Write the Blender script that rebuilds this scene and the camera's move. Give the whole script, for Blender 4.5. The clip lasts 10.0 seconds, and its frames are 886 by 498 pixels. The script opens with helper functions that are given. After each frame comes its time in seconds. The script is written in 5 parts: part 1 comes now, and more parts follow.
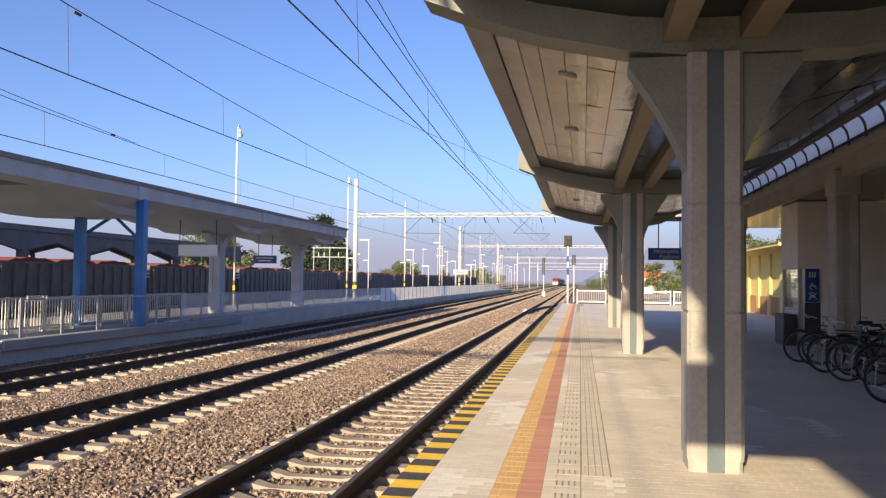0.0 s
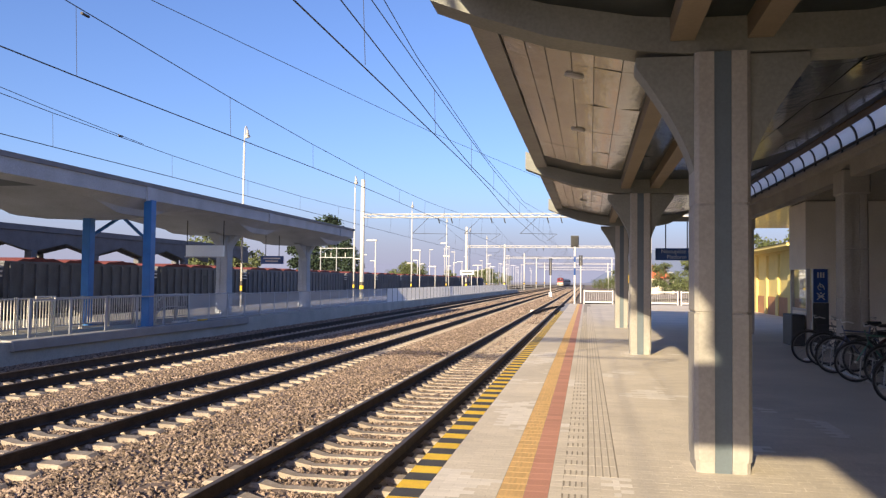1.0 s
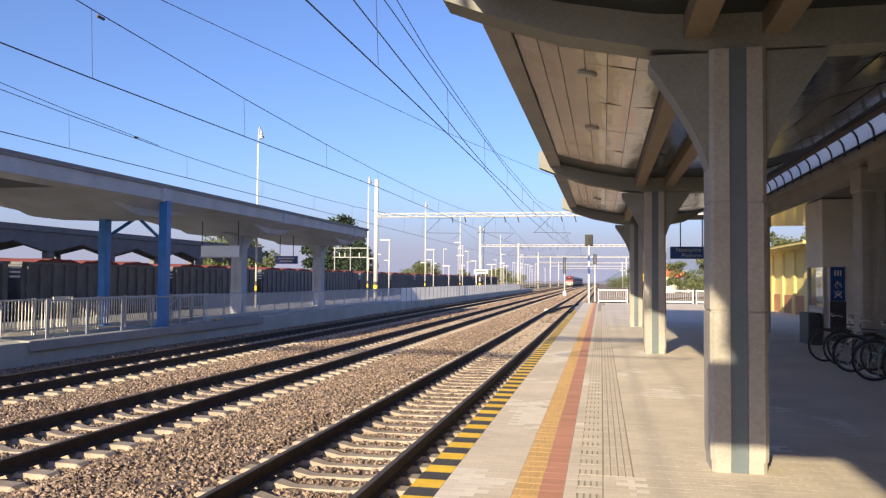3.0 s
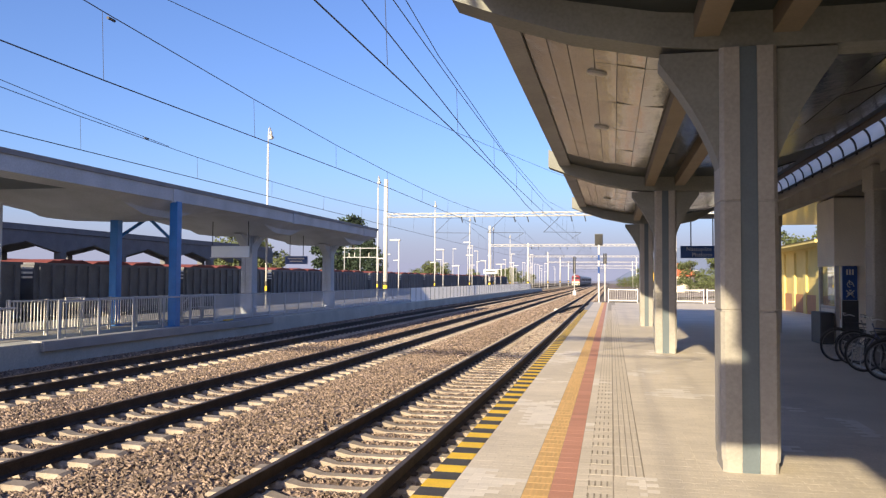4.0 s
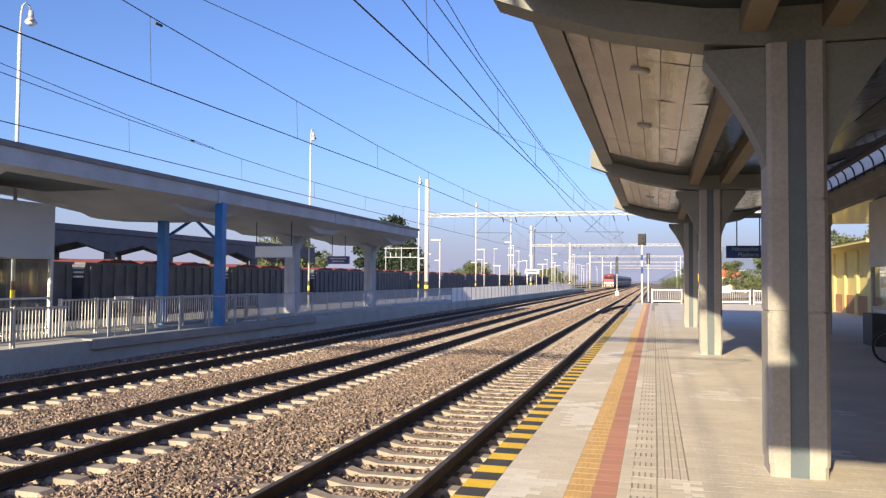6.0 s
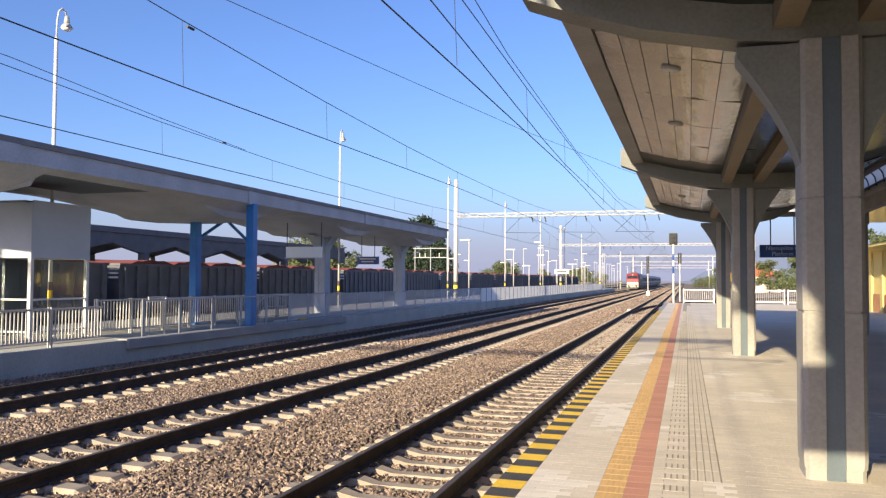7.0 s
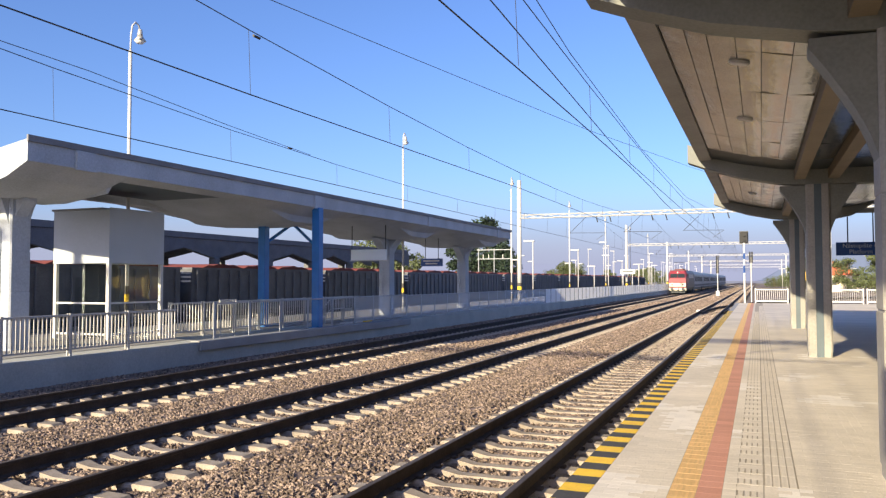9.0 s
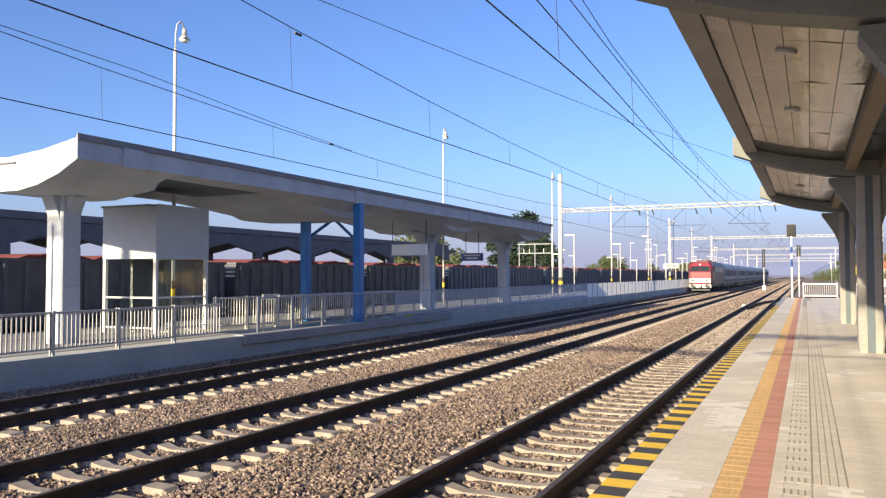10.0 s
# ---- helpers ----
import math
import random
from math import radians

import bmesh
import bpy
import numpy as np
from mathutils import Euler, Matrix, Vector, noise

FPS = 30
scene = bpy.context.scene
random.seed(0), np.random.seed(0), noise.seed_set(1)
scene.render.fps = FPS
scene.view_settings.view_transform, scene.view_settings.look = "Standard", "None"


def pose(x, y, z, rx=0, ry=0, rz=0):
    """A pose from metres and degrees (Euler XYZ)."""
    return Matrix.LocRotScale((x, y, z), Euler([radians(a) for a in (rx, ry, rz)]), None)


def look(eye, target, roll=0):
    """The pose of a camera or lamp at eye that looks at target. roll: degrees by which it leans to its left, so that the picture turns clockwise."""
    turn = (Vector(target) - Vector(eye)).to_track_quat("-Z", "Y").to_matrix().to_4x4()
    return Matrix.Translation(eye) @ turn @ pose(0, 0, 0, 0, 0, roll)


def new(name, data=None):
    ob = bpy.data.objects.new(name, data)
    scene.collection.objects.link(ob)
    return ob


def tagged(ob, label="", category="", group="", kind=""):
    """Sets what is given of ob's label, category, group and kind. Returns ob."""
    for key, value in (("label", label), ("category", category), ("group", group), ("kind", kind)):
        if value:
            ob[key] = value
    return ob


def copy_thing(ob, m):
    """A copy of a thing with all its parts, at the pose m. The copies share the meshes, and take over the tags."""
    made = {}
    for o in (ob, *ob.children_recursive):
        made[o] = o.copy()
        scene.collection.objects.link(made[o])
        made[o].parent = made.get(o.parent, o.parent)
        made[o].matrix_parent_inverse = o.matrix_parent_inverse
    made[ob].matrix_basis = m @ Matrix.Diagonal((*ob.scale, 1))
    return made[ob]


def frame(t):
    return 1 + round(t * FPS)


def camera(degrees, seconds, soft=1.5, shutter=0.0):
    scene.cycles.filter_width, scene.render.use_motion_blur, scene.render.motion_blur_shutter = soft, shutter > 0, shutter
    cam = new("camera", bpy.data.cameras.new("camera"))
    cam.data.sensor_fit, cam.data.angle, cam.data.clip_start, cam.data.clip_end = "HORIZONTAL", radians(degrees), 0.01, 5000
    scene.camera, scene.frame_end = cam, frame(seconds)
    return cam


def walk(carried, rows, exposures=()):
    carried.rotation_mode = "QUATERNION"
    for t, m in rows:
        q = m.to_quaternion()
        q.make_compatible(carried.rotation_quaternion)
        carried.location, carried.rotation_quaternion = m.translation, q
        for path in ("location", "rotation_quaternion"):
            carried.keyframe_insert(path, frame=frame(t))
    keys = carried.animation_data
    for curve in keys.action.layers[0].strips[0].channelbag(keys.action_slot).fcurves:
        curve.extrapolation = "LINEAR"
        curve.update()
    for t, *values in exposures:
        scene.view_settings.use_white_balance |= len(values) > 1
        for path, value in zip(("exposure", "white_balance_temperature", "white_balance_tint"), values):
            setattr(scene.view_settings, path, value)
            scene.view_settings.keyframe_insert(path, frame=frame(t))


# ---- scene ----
# the camera: a phone held still on the platform, panning left
cam = camera(59.06, 10.0, soft=1.3)
EYE, TILT, LEAN, TURN = 1.69, 2.26, -0.71, 10.14
# seconds, then turn, tilt and lean in degrees from the first pose
ROWS = [
    (0.0, 0.00, 0.00, 0.00),
    (0.5, 0.23, 0.01, 0.06),
    (1.0, 0.49, 0.03, 0.04),
    (1.5, 0.72, 0.05, 0.07),
    (2.0, 0.98, 0.02, 0.14),
    (2.5, 1.24, 0.00, 0.21),
    (4.0, 2.19, -0.02, 0.41),
    (4.5, 2.74, -0.01, 0.47),
    (5.0, 3.41, -0.01, 0.44),
    (5.5, 4.25, 0.00, 0.42),
    (7.0, 7.33, 0.03, 0.61),
    (7.5, 8.50, 0.09, 0.74),
    (8.0, 9.66, 0.14, 0.93),
    (8.5, 10.80, 0.18, 1.07),
    (9.0, 11.97, 0.22, 1.22),
    (9.5, 13.24, 0.14, 1.30),
    (10.0, 14.94, -0.11, 1.40),
]
FIRST = pose(0, 0, 0, 0, 0, TURN) @ pose(0, 0, 0, TILT) @ pose(0, 0, 0, 0, LEAN)
walk(cam, [(t, Matrix.Translation((0, 0, EYE)) @ FIRST @ pose(0, 0, 0, 0, 0, yaw) @ pose(0, 0, 0, pitch) @ pose(0, 0, 0, 0, roll) @ pose(0, 0, 0, 90))
           for t, yaw, pitch, roll in ROWS], exposures=[(0.0, 0.97, 6600, 20), (10.0, 1.04, 6270, 17)])

# ---- light ----
SUN_FROM = Vector((-0.235, -1.0, 0.30)).normalized()
world = bpy.data.worlds.new("world")
scene.world = world
world.use_nodes = True
wn, wl = world.node_tree.nodes, world.node_tree.links
sky = wn.new("ShaderNodeTexSky")
sky.sky_type = "NISHITA"
sky.sun_disc = False
sky.sun_elevation = math.asin(SUN_FROM.z)
sky.sun_rotation = math.atan2(SUN_FROM.x, SUN_FROM.y)
sky.air_density, sky.dust_density, sky.ozone_density = 1.0, 1.3, 6.0
wn["Background"].inputs["Strength"].default_value = 0.105
haze = wn.new("ShaderNodeMix")
haze.data_type, haze.blend_type = "RGBA", "MULTIPLY"
haze.inputs["Factor"].default_value = 1.0
haze.inputs["B"].default_value = (1.12, 0.98, 1.02, 1)
wl.new(sky.outputs[0], haze.inputs["A"])
wl.new(haze.outputs["Result"], wn["Background"].inputs["Color"])
sun_data = bpy.data.lights.new("sun", "SUN")
sun_data.energy, sun_data.angle, sun_data.color = 5.0, radians(0.6), (1.0, 0.87, 0.55)
sun = new("sun", sun_data)
sun.matrix_world = look(SUN_FROM * 50, (0, 0, 0))


# ---- materials ----
def mat(name, base, rough=0.8, scale=6.0, var=0.25, fine=60.0, bump=0.15, metal=0.0, spread=None, piece=0.0, spec=0.5):
    """A surface with two scales of variation and fine relief. piece: how far single pieces differ in brightness."""
    m = bpy.data.materials.new(name)
    m.use_nodes = True
    n, l = m.node_tree.nodes, m.node_tree.links
    b = n["Principled BSDF"]
    b.inputs["Roughness"].default_value = rough
    b.inputs["Metallic"].default_value = metal
    b.inputs["Specular IOR Level"].default_value = spec
    co = n.new("ShaderNodeTexCoord")
    big, small = n.new("ShaderNodeTexNoise"), n.new("ShaderNodeTexNoise")
    for node, s, d in ((big, scale, 4), (small, fine, 3)):
        node.inputs["Scale"].default_value = s
        node.inputs["Detail"].default_value = d
        l.new(co.outputs["Object"], node.inputs["Vector"])
    mix = n.new("ShaderNodeMath")
    mix.operation = "MULTIPLY_ADD"
    mix.inputs[1].default_value = 0.45
    l.new(small.outputs["Fac"], mix.inputs[0])
    half = n.new("ShaderNodeMath")
    half.operation = "MULTIPLY"
    half.inputs[1].default_value = 0.55
    l.new(big.outputs["Fac"], half.inputs[0])
    l.new(half.outputs[0], mix.inputs[2])
    ramp = n.new("ShaderNodeValToRGB")
    low = [c * (1 - var) for c in base] + [1]
    high = [min(1, c * (1 + var)) for c in (spread or base)] + [1]
    ramp.color_ramp.elements[0].position, ramp.color_ramp.elements[0].color = 0.32, low
    ramp.color_ramp.elements[1].position, ramp.color_ramp.elements[1].color = 0.68, high
    l.new(mix.outputs[0], ramp.inputs["Fac"])
    out = ramp.outputs["Color"]
    if piece:
        info = n.new("ShaderNodeObjectInfo")
        geo = n.new("ShaderNodeNewGeometry")
        add = n.new("ShaderNodeMath")
        add.operation = "ADD"
        l.new(info.outputs["Random"], add.inputs[0])
        l.new(geo.outputs["Random Per Island"], add.inputs[1])
        fr = n.new("ShaderNodeMath")
        fr.operation = "FRACT"
        l.new(add.outputs[0], fr.inputs[0])
        val = n.new("ShaderNodeMapRange")
        val.inputs["To Min"].default_value, val.inputs["To Max"].default_value = 1 - piece, 1 + piece
        l.new(fr.outputs[0], val.inputs["Value"])
        hsv = n.new("ShaderNodeHueSaturation")
        l.new(val.outputs[0], hsv.inputs["Value"])
        l.new(out, hsv.inputs["Color"])
        out = hsv.outputs["Color"]
    l.new(out, b.inputs["Base Color"])
    if bump:
        bp = n.new("ShaderNodeBump")
        bp.inputs["Strength"].default_value = bump
        bp.inputs["Distance"].default_value = 0.02
        l.new(mix.outputs[0], bp.inputs["Height"])
        l.new(bp.outputs["Normal"], b.inputs["Normal"])
    return m


def glass(name, tint=(0.9, 0.95, 0.95), rough=0.02):
    m = bpy.data.materials.new(name)
    m.use_nodes = True
    b = m.node_tree.nodes["Principled BSDF"]
    b.inputs["Base Color"].default_value = (*tint, 1)
    b.inputs["Transmission Weight"].default_value = 1.0
    b.inputs["Roughness"].default_value = rough
    b.inputs["IOR"].default_value = 1.45
    return m


# Beam copy of the pale concrete, darkened to carry the shade under the roof.
BEAM_CONCRETE = mat("shaded_beam_concrete", (0.20, 0.205, 0.188), 0.85, 1.1, 0.2, 28, 0.2)
CONCRETE = mat("pale_concrete", (0.315, 0.299, 0.27), 0.85, 1.3, 0.18, 30, 0.2)
FAR_CONCRETE = mat("blue_grey_canopy_concrete", (0.425, 0.455, 0.495), 0.85, 0.9, 0.2, 22, 0.2)
CONCRETE_GREY = mat("grey_concrete", (0.30, 0.30, 0.30), 0.85, 1.5, 0.16, 30, 0.2)
WALL_CONCRETE = mat("platform_wall_concrete", (0.43, 0.435, 0.405), 0.9, 0.8, 0.22, 25, 0.25)
STRIP_GREY = mat("blue_grey_paint", (0.095, 0.125, 0.145), 0.6, 3, 0.12, 40, 0.05)
PAVER = mat("concrete_paver", (0.65, 0.578, 0.478), 0.9, 0.55, 0.18, 45, 0.06, piece=0.05)
PAVER_PALE = mat("pale_paver", (0.76, 0.70, 0.62), 0.9, 2, 0.10, 60, 0.06, piece=0.06)
ISLAND_PAVE = mat("grey_island_paving", (0.28, 0.27, 0.25), 0.9, 0.6, 0.18, 40, 0.06)
JOINT = mat("paving_joint_sand", (0.36, 0.31, 0.245), 0.95, 3, 0.15, 80, 0.05)
ORANGE = mat("orange_tactile_tile", (0.72, 0.46, 0.19), 0.8, 2, 0.15, 50, 0.06, piece=0.10)
RED = mat("red_tactile_tile", (0.57, 0.275, 0.19), 0.85, 2, 0.14, 50, 0.06, piece=0.10)
YELLOW = mat("yellow_edge_paint", (0.92, 0.57, 0.035), 0.7, 6, 0.16, 50, 0.15, piece=0.06)
BLACK = mat("black_edge_paint", (0.07, 0.065, 0.06), 0.75, 6, 0.3, 50, 0.15, piece=0.1)
STEEL_RAIL = mat("rusty_rail_steel", (0.072, 0.056, 0.046), 0.85, 4, 0.35, 50, 0.2, 0.0, spec=0.2)
RAIL_TOP = mat("polished_rail_head", (0.10, 0.08, 0.066), 0.6, 4, 0.25, 50, 0.05, 0.2, spec=0.3)
SLEEPER = mat("sleeper_concrete", (0.335, 0.28, 0.222), 0.9, 5, 0.3, 60, 0.25, piece=0.12)
BALLAST = mat("ballast_bed", (0.20, 0.147, 0.118), 0.95, 1.0, 0.3, 26, 0.2)
STONE = mat("ballast_stone", (0.225, 0.168, 0.132), 0.9, 2, 0.2, 60, 0.3, piece=0.6)
GROUND = mat("dry_ground", (0.20, 0.165, 0.11), 0.95, 0.05, 0.35, 3, 0.08)
GALV = mat("galvanised_steel", (0.47, 0.46, 0.44), 0.5, 5, 0.12, 40, 0.05, 0.3)
WHITE_STEEL = mat("pale_painted_mast", (0.52, 0.51, 0.49), 0.6, 4, 0.1, 40, 0.05)
WHITE = mat("white_panel", (0.60, 0.59, 0.57), 0.7, 2, 0.06, 40, 0.05)
BLUE = mat("blue_painted_steel", (0.015, 0.155, 0.43), 0.45, 3, 0.15, 40, 0.05)
DARK_STEEL = mat("dark_steel", (0.05, 0.055, 0.06), 0.55, 4, 0.2, 40, 0.05, 0.2)
WIRE = mat("overhead_wire", (0.06, 0.057, 0.055), 0.6, 4, 0.1, 40, 0.0, 0.3)
ROOF = mat("roof_felt", (0.20, 0.20, 0.21), 0.8, 2, 0.2, 40, 0.1)
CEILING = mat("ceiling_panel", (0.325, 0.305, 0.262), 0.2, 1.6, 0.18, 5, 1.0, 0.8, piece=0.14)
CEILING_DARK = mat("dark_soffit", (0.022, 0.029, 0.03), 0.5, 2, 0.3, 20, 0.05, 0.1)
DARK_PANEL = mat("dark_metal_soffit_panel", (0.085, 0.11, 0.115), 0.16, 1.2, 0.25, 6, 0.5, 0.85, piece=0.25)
RIB = mat("tan_rib", (0.20, 0.16, 0.11), 0.7, 2, 0.12, 30, 0.1)
WAGON = mat("grey_wagon_paint", (0.125, 0.13, 0.145), 0.7, 1.2, 0.35, 20, 0.1)
WAGON_RED = mat("rust_red_wagon_roof", (0.20, 0.048, 0.034), 0.8, 2, 0.3, 20, 0.1)
LOCO_RED = mat("red_locomotive_paint", (0.22, 0.017, 0.028), 0.4, 2, 0.1, 20, 0.02)
LOCO_GREY = mat("dark_locomotive_paint", (0.05, 0.042, 0.045), 0.45, 2, 0.15, 20, 0.02)
CREAM = mat("cream_paint", (0.66, 0.58, 0.43), 0.5, 2, 0.1, 20, 0.02)
COACH = mat("grey_coach_paint", (0.20, 0.21, 0.23), 0.4, 2, 0.1, 20, 0.02)
RUBBER = mat("black_rubber", (0.018, 0.018, 0.018), 0.7, 5, 0.2, 60, 0.1)
YELLOW_WALL = mat("yellow_render", (0.74, 0.58, 0.20), 0.9, 1, 0.1, 30, 0.15)
SIGN_BLUE = mat("blue_sign_face", (0.015, 0.065, 0.24), 0.4, 2, 0.08, 20, 0.0)
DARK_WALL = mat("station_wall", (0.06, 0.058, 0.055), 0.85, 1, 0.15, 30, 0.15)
LEAF = mat("leaf", (0.06, 0.08, 0.03), 0.8, 1, 0.35, 8, 0.0, spread=(0.10, 0.12, 0.045), piece=0.4)
NEEDLE = mat("pine_needle", (0.014, 0.028, 0.016), 0.85, 1, 0.35, 8, 0.0, spread=(0.024, 0.045, 0.024), piece=0.4)
BARK = mat("bark", (0.10, 0.075, 0.05), 0.9, 5, 0.3, 40, 0.4)
PANE = glass("clear_pane")


# ---- building helpers ----
def bend(y):
    """The line of the tracks drifts very gently to the left with the distance."""
    if y < 0:
        return 0.0
    return -4.6e-5 * y * y if y < 60 else -0.1656 - 0.0028 * (y - 60)


def box(bm, x0, x1, y0, y1, z0, z1):
    v = [bm.verts.new(p) for p in ((x0, y0, z0), (x1, y0, z0), (x1, y1, z0), (x0, y1, z0), (x0, y0, z1), (x1, y0, z1), (x1, y1, z1), (x0, y1, z1))]
    for f in ((3, 2, 1, 0), (4, 5, 6, 7), (0, 1, 5, 4), (1, 2, 6, 5), (2, 3, 7, 6), (3, 0, 4, 7)):
        bm.faces.new([v[i] for i in f])
    return v


def boxes(*rows):
    bm = bmesh.new()
    for r in rows:
        box(bm, *r)
    return bm


def rounded(bm, width=0.01, segments=1):
    bmesh.ops.bevel(bm, geom=bm.edges[:], offset=width, segments=segments, affect="EDGES", clamp_overlap=True)
    return bm


def prism(bm, outline, place, a, b):
    """Extrudes a closed outline of 2D points from a to b; place(u, v, w) gives the point."""
    lo = [bm.verts.new(place(u, v, a)) for u, v in outline]
    hi = [bm.verts.new(place(u, v, b)) for u, v in outline]
    bm.faces.new(lo[::-1])
    bm.faces.new(hi)
    n = len(outline)
    for i in range(n):
        bm.faces.new((lo[i], lo[(i + 1) % n], hi[(i + 1) % n], hi[i]))
    bmesh.ops.recalc_face_normals(bm, faces=bm.faces[:])
    return bm


def along_y(u, v, w):
    return (u, w, v)


def along_x(u, v, w):
    return (w, u, v)


def along_z(u, v, w):
    return (u, v, w)


def tube(bm, points, radius, sides=8, end_radius=None):
    """A round bar through the points."""
    pts = [Vector(p) for p in points]
    rings = []
    for i, p in enumerate(pts):
        d = (pts[min(i + 1, len(pts) - 1)] - pts[max(i - 1, 0)]).normalized()
        side = d.cross(Vector((0, 0, 1)))
        if side.length < 1e-3:
            side = Vector((1, 0, 0))
        side.normalize()
        up = side.cross(d)
        r = radius if end_radius is None else radius + (end_radius - radius) * i / (len(pts) - 1)
        rings.append([bm.verts.new(p + r * (math.cos(a) * side + math.sin(a) * up)) for a in (2 * math.pi * k / sides for k in range(sides))])
    for a, b in zip(rings, rings[1:]):
        for k in range(sides):
            bm.faces.new((a[k], a[(k + 1) % sides], b[(k + 1) % sides], b[k]))
    bm.faces.new(rings[0])
    bm.faces.new(rings[-1][::-1])
    bmesh.ops.recalc_face_normals(bm, faces=bm.faces[:])
    return bm


def tubes(rows, sides=8):
    bm = bmesh.new()
    for points, r in rows:
        tube(bm, points, r, sides)
    return bm


def mesh_of(name, bm, material, smooth=False):
    me = bpy.data.meshes.new(name)
    bm.to_mesh(me)
    bm.free()
    me.materials.append(material)
    if smooth:
        for p in me.polygons:
            p.use_smooth = True
    return me


def part(name, bm, material, parent=None, label="", smooth=False, at=None):
    ob = new(name, mesh_of(name, bm, material, smooth) if not isinstance(bm, bpy.types.Mesh) else bm)
    if parent is not None:
        ob.parent = parent
    if at is not None:
        ob.matrix_basis = at
    if label:
        ob["label"] = label
    return ob


def thing(name, label, category, group="", kind="", at=None):
    ob = new(name)
    ob.empty_display_size = 0.2
    if at is not None:
        ob.matrix_basis = at
    return tagged(ob, label, category, group, kind)


def setting(name, bm, material, label, category=""):
    return tagged(part(name, bm, material), label, category, "", "structure")


def raw(name, verts, faces, material, parent=None):
    me = bpy.data.meshes.new(name)
    me.from_pydata(verts, [], faces)
    me.materials.append(material)
    ob = new(name, me)
    if parent is not None:
        ob.parent = parent
    return ob


# ---- ground, hills, tracks ----
RAIL_Z, BED_Z = -0.55, -0.815
TRACKS = (("track_1", -3.26), ("track_2", -7.93), ("track_3", -12.39))

bm = bmesh.new()
ys = [-300, -60, 0, 30, 60, 100, 150, 220, 300, 420, 600, 900, 2500]
for a, b in zip(ys, ys[1:]):
    xs = [-2500, -300, -60, -14.6, -1.6, 15, 60, 300, 2500]
    for c, d in zip(xs, xs[1:]):
        v = [bm.verts.new((x, y, -0.98)) for x, y in ((c, a), (d, a), (d, b), (c, b))]
        bm.faces.new(v)
bmesh.ops.remove_doubles(bm, verts=bm.verts[:], dist=0.001)
setting("ground", bm, GROUND, "dry brown railway yard ground reaching the horizon", "ground")


def ridge(name, label, colour, r, shape):
    """A low ridge far behind the yard, with the haze put into its colour."""
    m = mat(name + "_haze", colour, 1.0, 0.004, 0.08, 0.02, 0.0, spec=0.0)
    bm = bmesh.new()
    n = 120
    low, high = [], []
    for i in range(n + 1):
        a = radians(-75 + 150 * i / n)
        low.append(bm.verts.new((r * math.sin(a), r * math.cos(a), -5)))
        high.append(bm.verts.new((r * math.sin(a) * 1.03, r * math.cos(a) * 1.03, max(-4, shape(a)))))
    for i in range(n):
        bm.faces.new((low[i], low[i + 1], high[i + 1], high[i]))
    setting(name, bm, m, label, "hills")


ridge("backdrop", "pale lavender haze-covered hills on the horizon", (0.15, 0.175, 0.26), 2350,
      lambda a: 52 + 20 * noise.noise((a * 5, 1.7, 0)) + 5 * noise.noise((a * 22, 0, 3)))
ridge("backdrop_mountain", "wooded mountain coloured haze blue, rising behind the station yard", (0.10, 0.135, 0.20), 1900,
      lambda a: 98 * math.exp(-((a - 0.075) / 0.055) ** 2) + 10 * noise.noise((a * 30, 2, 3)) - 14)

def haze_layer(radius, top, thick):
    """A glowing see-through ring that paints lavender haze on the horizon, thinning with height."""
    m = bpy.data.materials.new("horizon_haze_glow")
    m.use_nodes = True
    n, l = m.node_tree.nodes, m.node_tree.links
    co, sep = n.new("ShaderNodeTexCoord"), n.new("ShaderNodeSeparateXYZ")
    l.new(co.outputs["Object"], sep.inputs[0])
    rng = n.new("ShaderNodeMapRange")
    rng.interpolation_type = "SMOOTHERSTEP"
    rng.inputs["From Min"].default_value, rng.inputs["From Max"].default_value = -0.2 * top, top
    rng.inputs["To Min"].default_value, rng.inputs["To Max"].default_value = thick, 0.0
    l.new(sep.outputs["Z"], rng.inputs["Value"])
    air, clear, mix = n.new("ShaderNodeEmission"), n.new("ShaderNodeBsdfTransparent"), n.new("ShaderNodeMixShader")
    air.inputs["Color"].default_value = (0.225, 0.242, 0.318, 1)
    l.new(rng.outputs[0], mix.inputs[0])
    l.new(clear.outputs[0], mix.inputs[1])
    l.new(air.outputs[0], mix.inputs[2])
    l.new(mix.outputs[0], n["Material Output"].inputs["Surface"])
    bm = bmesh.new()
    for k in range(64):
        a, b = 2 * math.pi * k / 64, 2 * math.pi * (k + 1) / 64
        bm.faces.new([bm.verts.new((radius * math.sin(q), radius * math.cos(q), z)) for q, z in ((a, -5), (b, -5), (b, top), (a, top))])
    bmesh.ops.remove_doubles(bm, verts=bm.verts[:], dist=0.01)
    ob = setting("backdrop_haze" if radius > 1000 else "backdrop_mist", bm, m, "glowing see-through sheet painting pale lavender haze on the horizon", "haze")
    ob.visible_shadow = False


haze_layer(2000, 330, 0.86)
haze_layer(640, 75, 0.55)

RAIL_OUTLINE = [(-0.075, 0.0), (0.075, 0.0), (0.075, 0.014), (0.014, 0.034), (0.012, 0.132), (0.037, 0.146), (0.037, 0.18), (-0.037, 0.18), (-0.037, 0.146), (-0.012, 0.132), (-0.014, 0.034), (-0.075, 0.014)]
STATIONS = [-60, -30, 0, 20, 40, 60, 80, 100, 130, 160, 200, 250, 300, 360, 430, 520, 650]


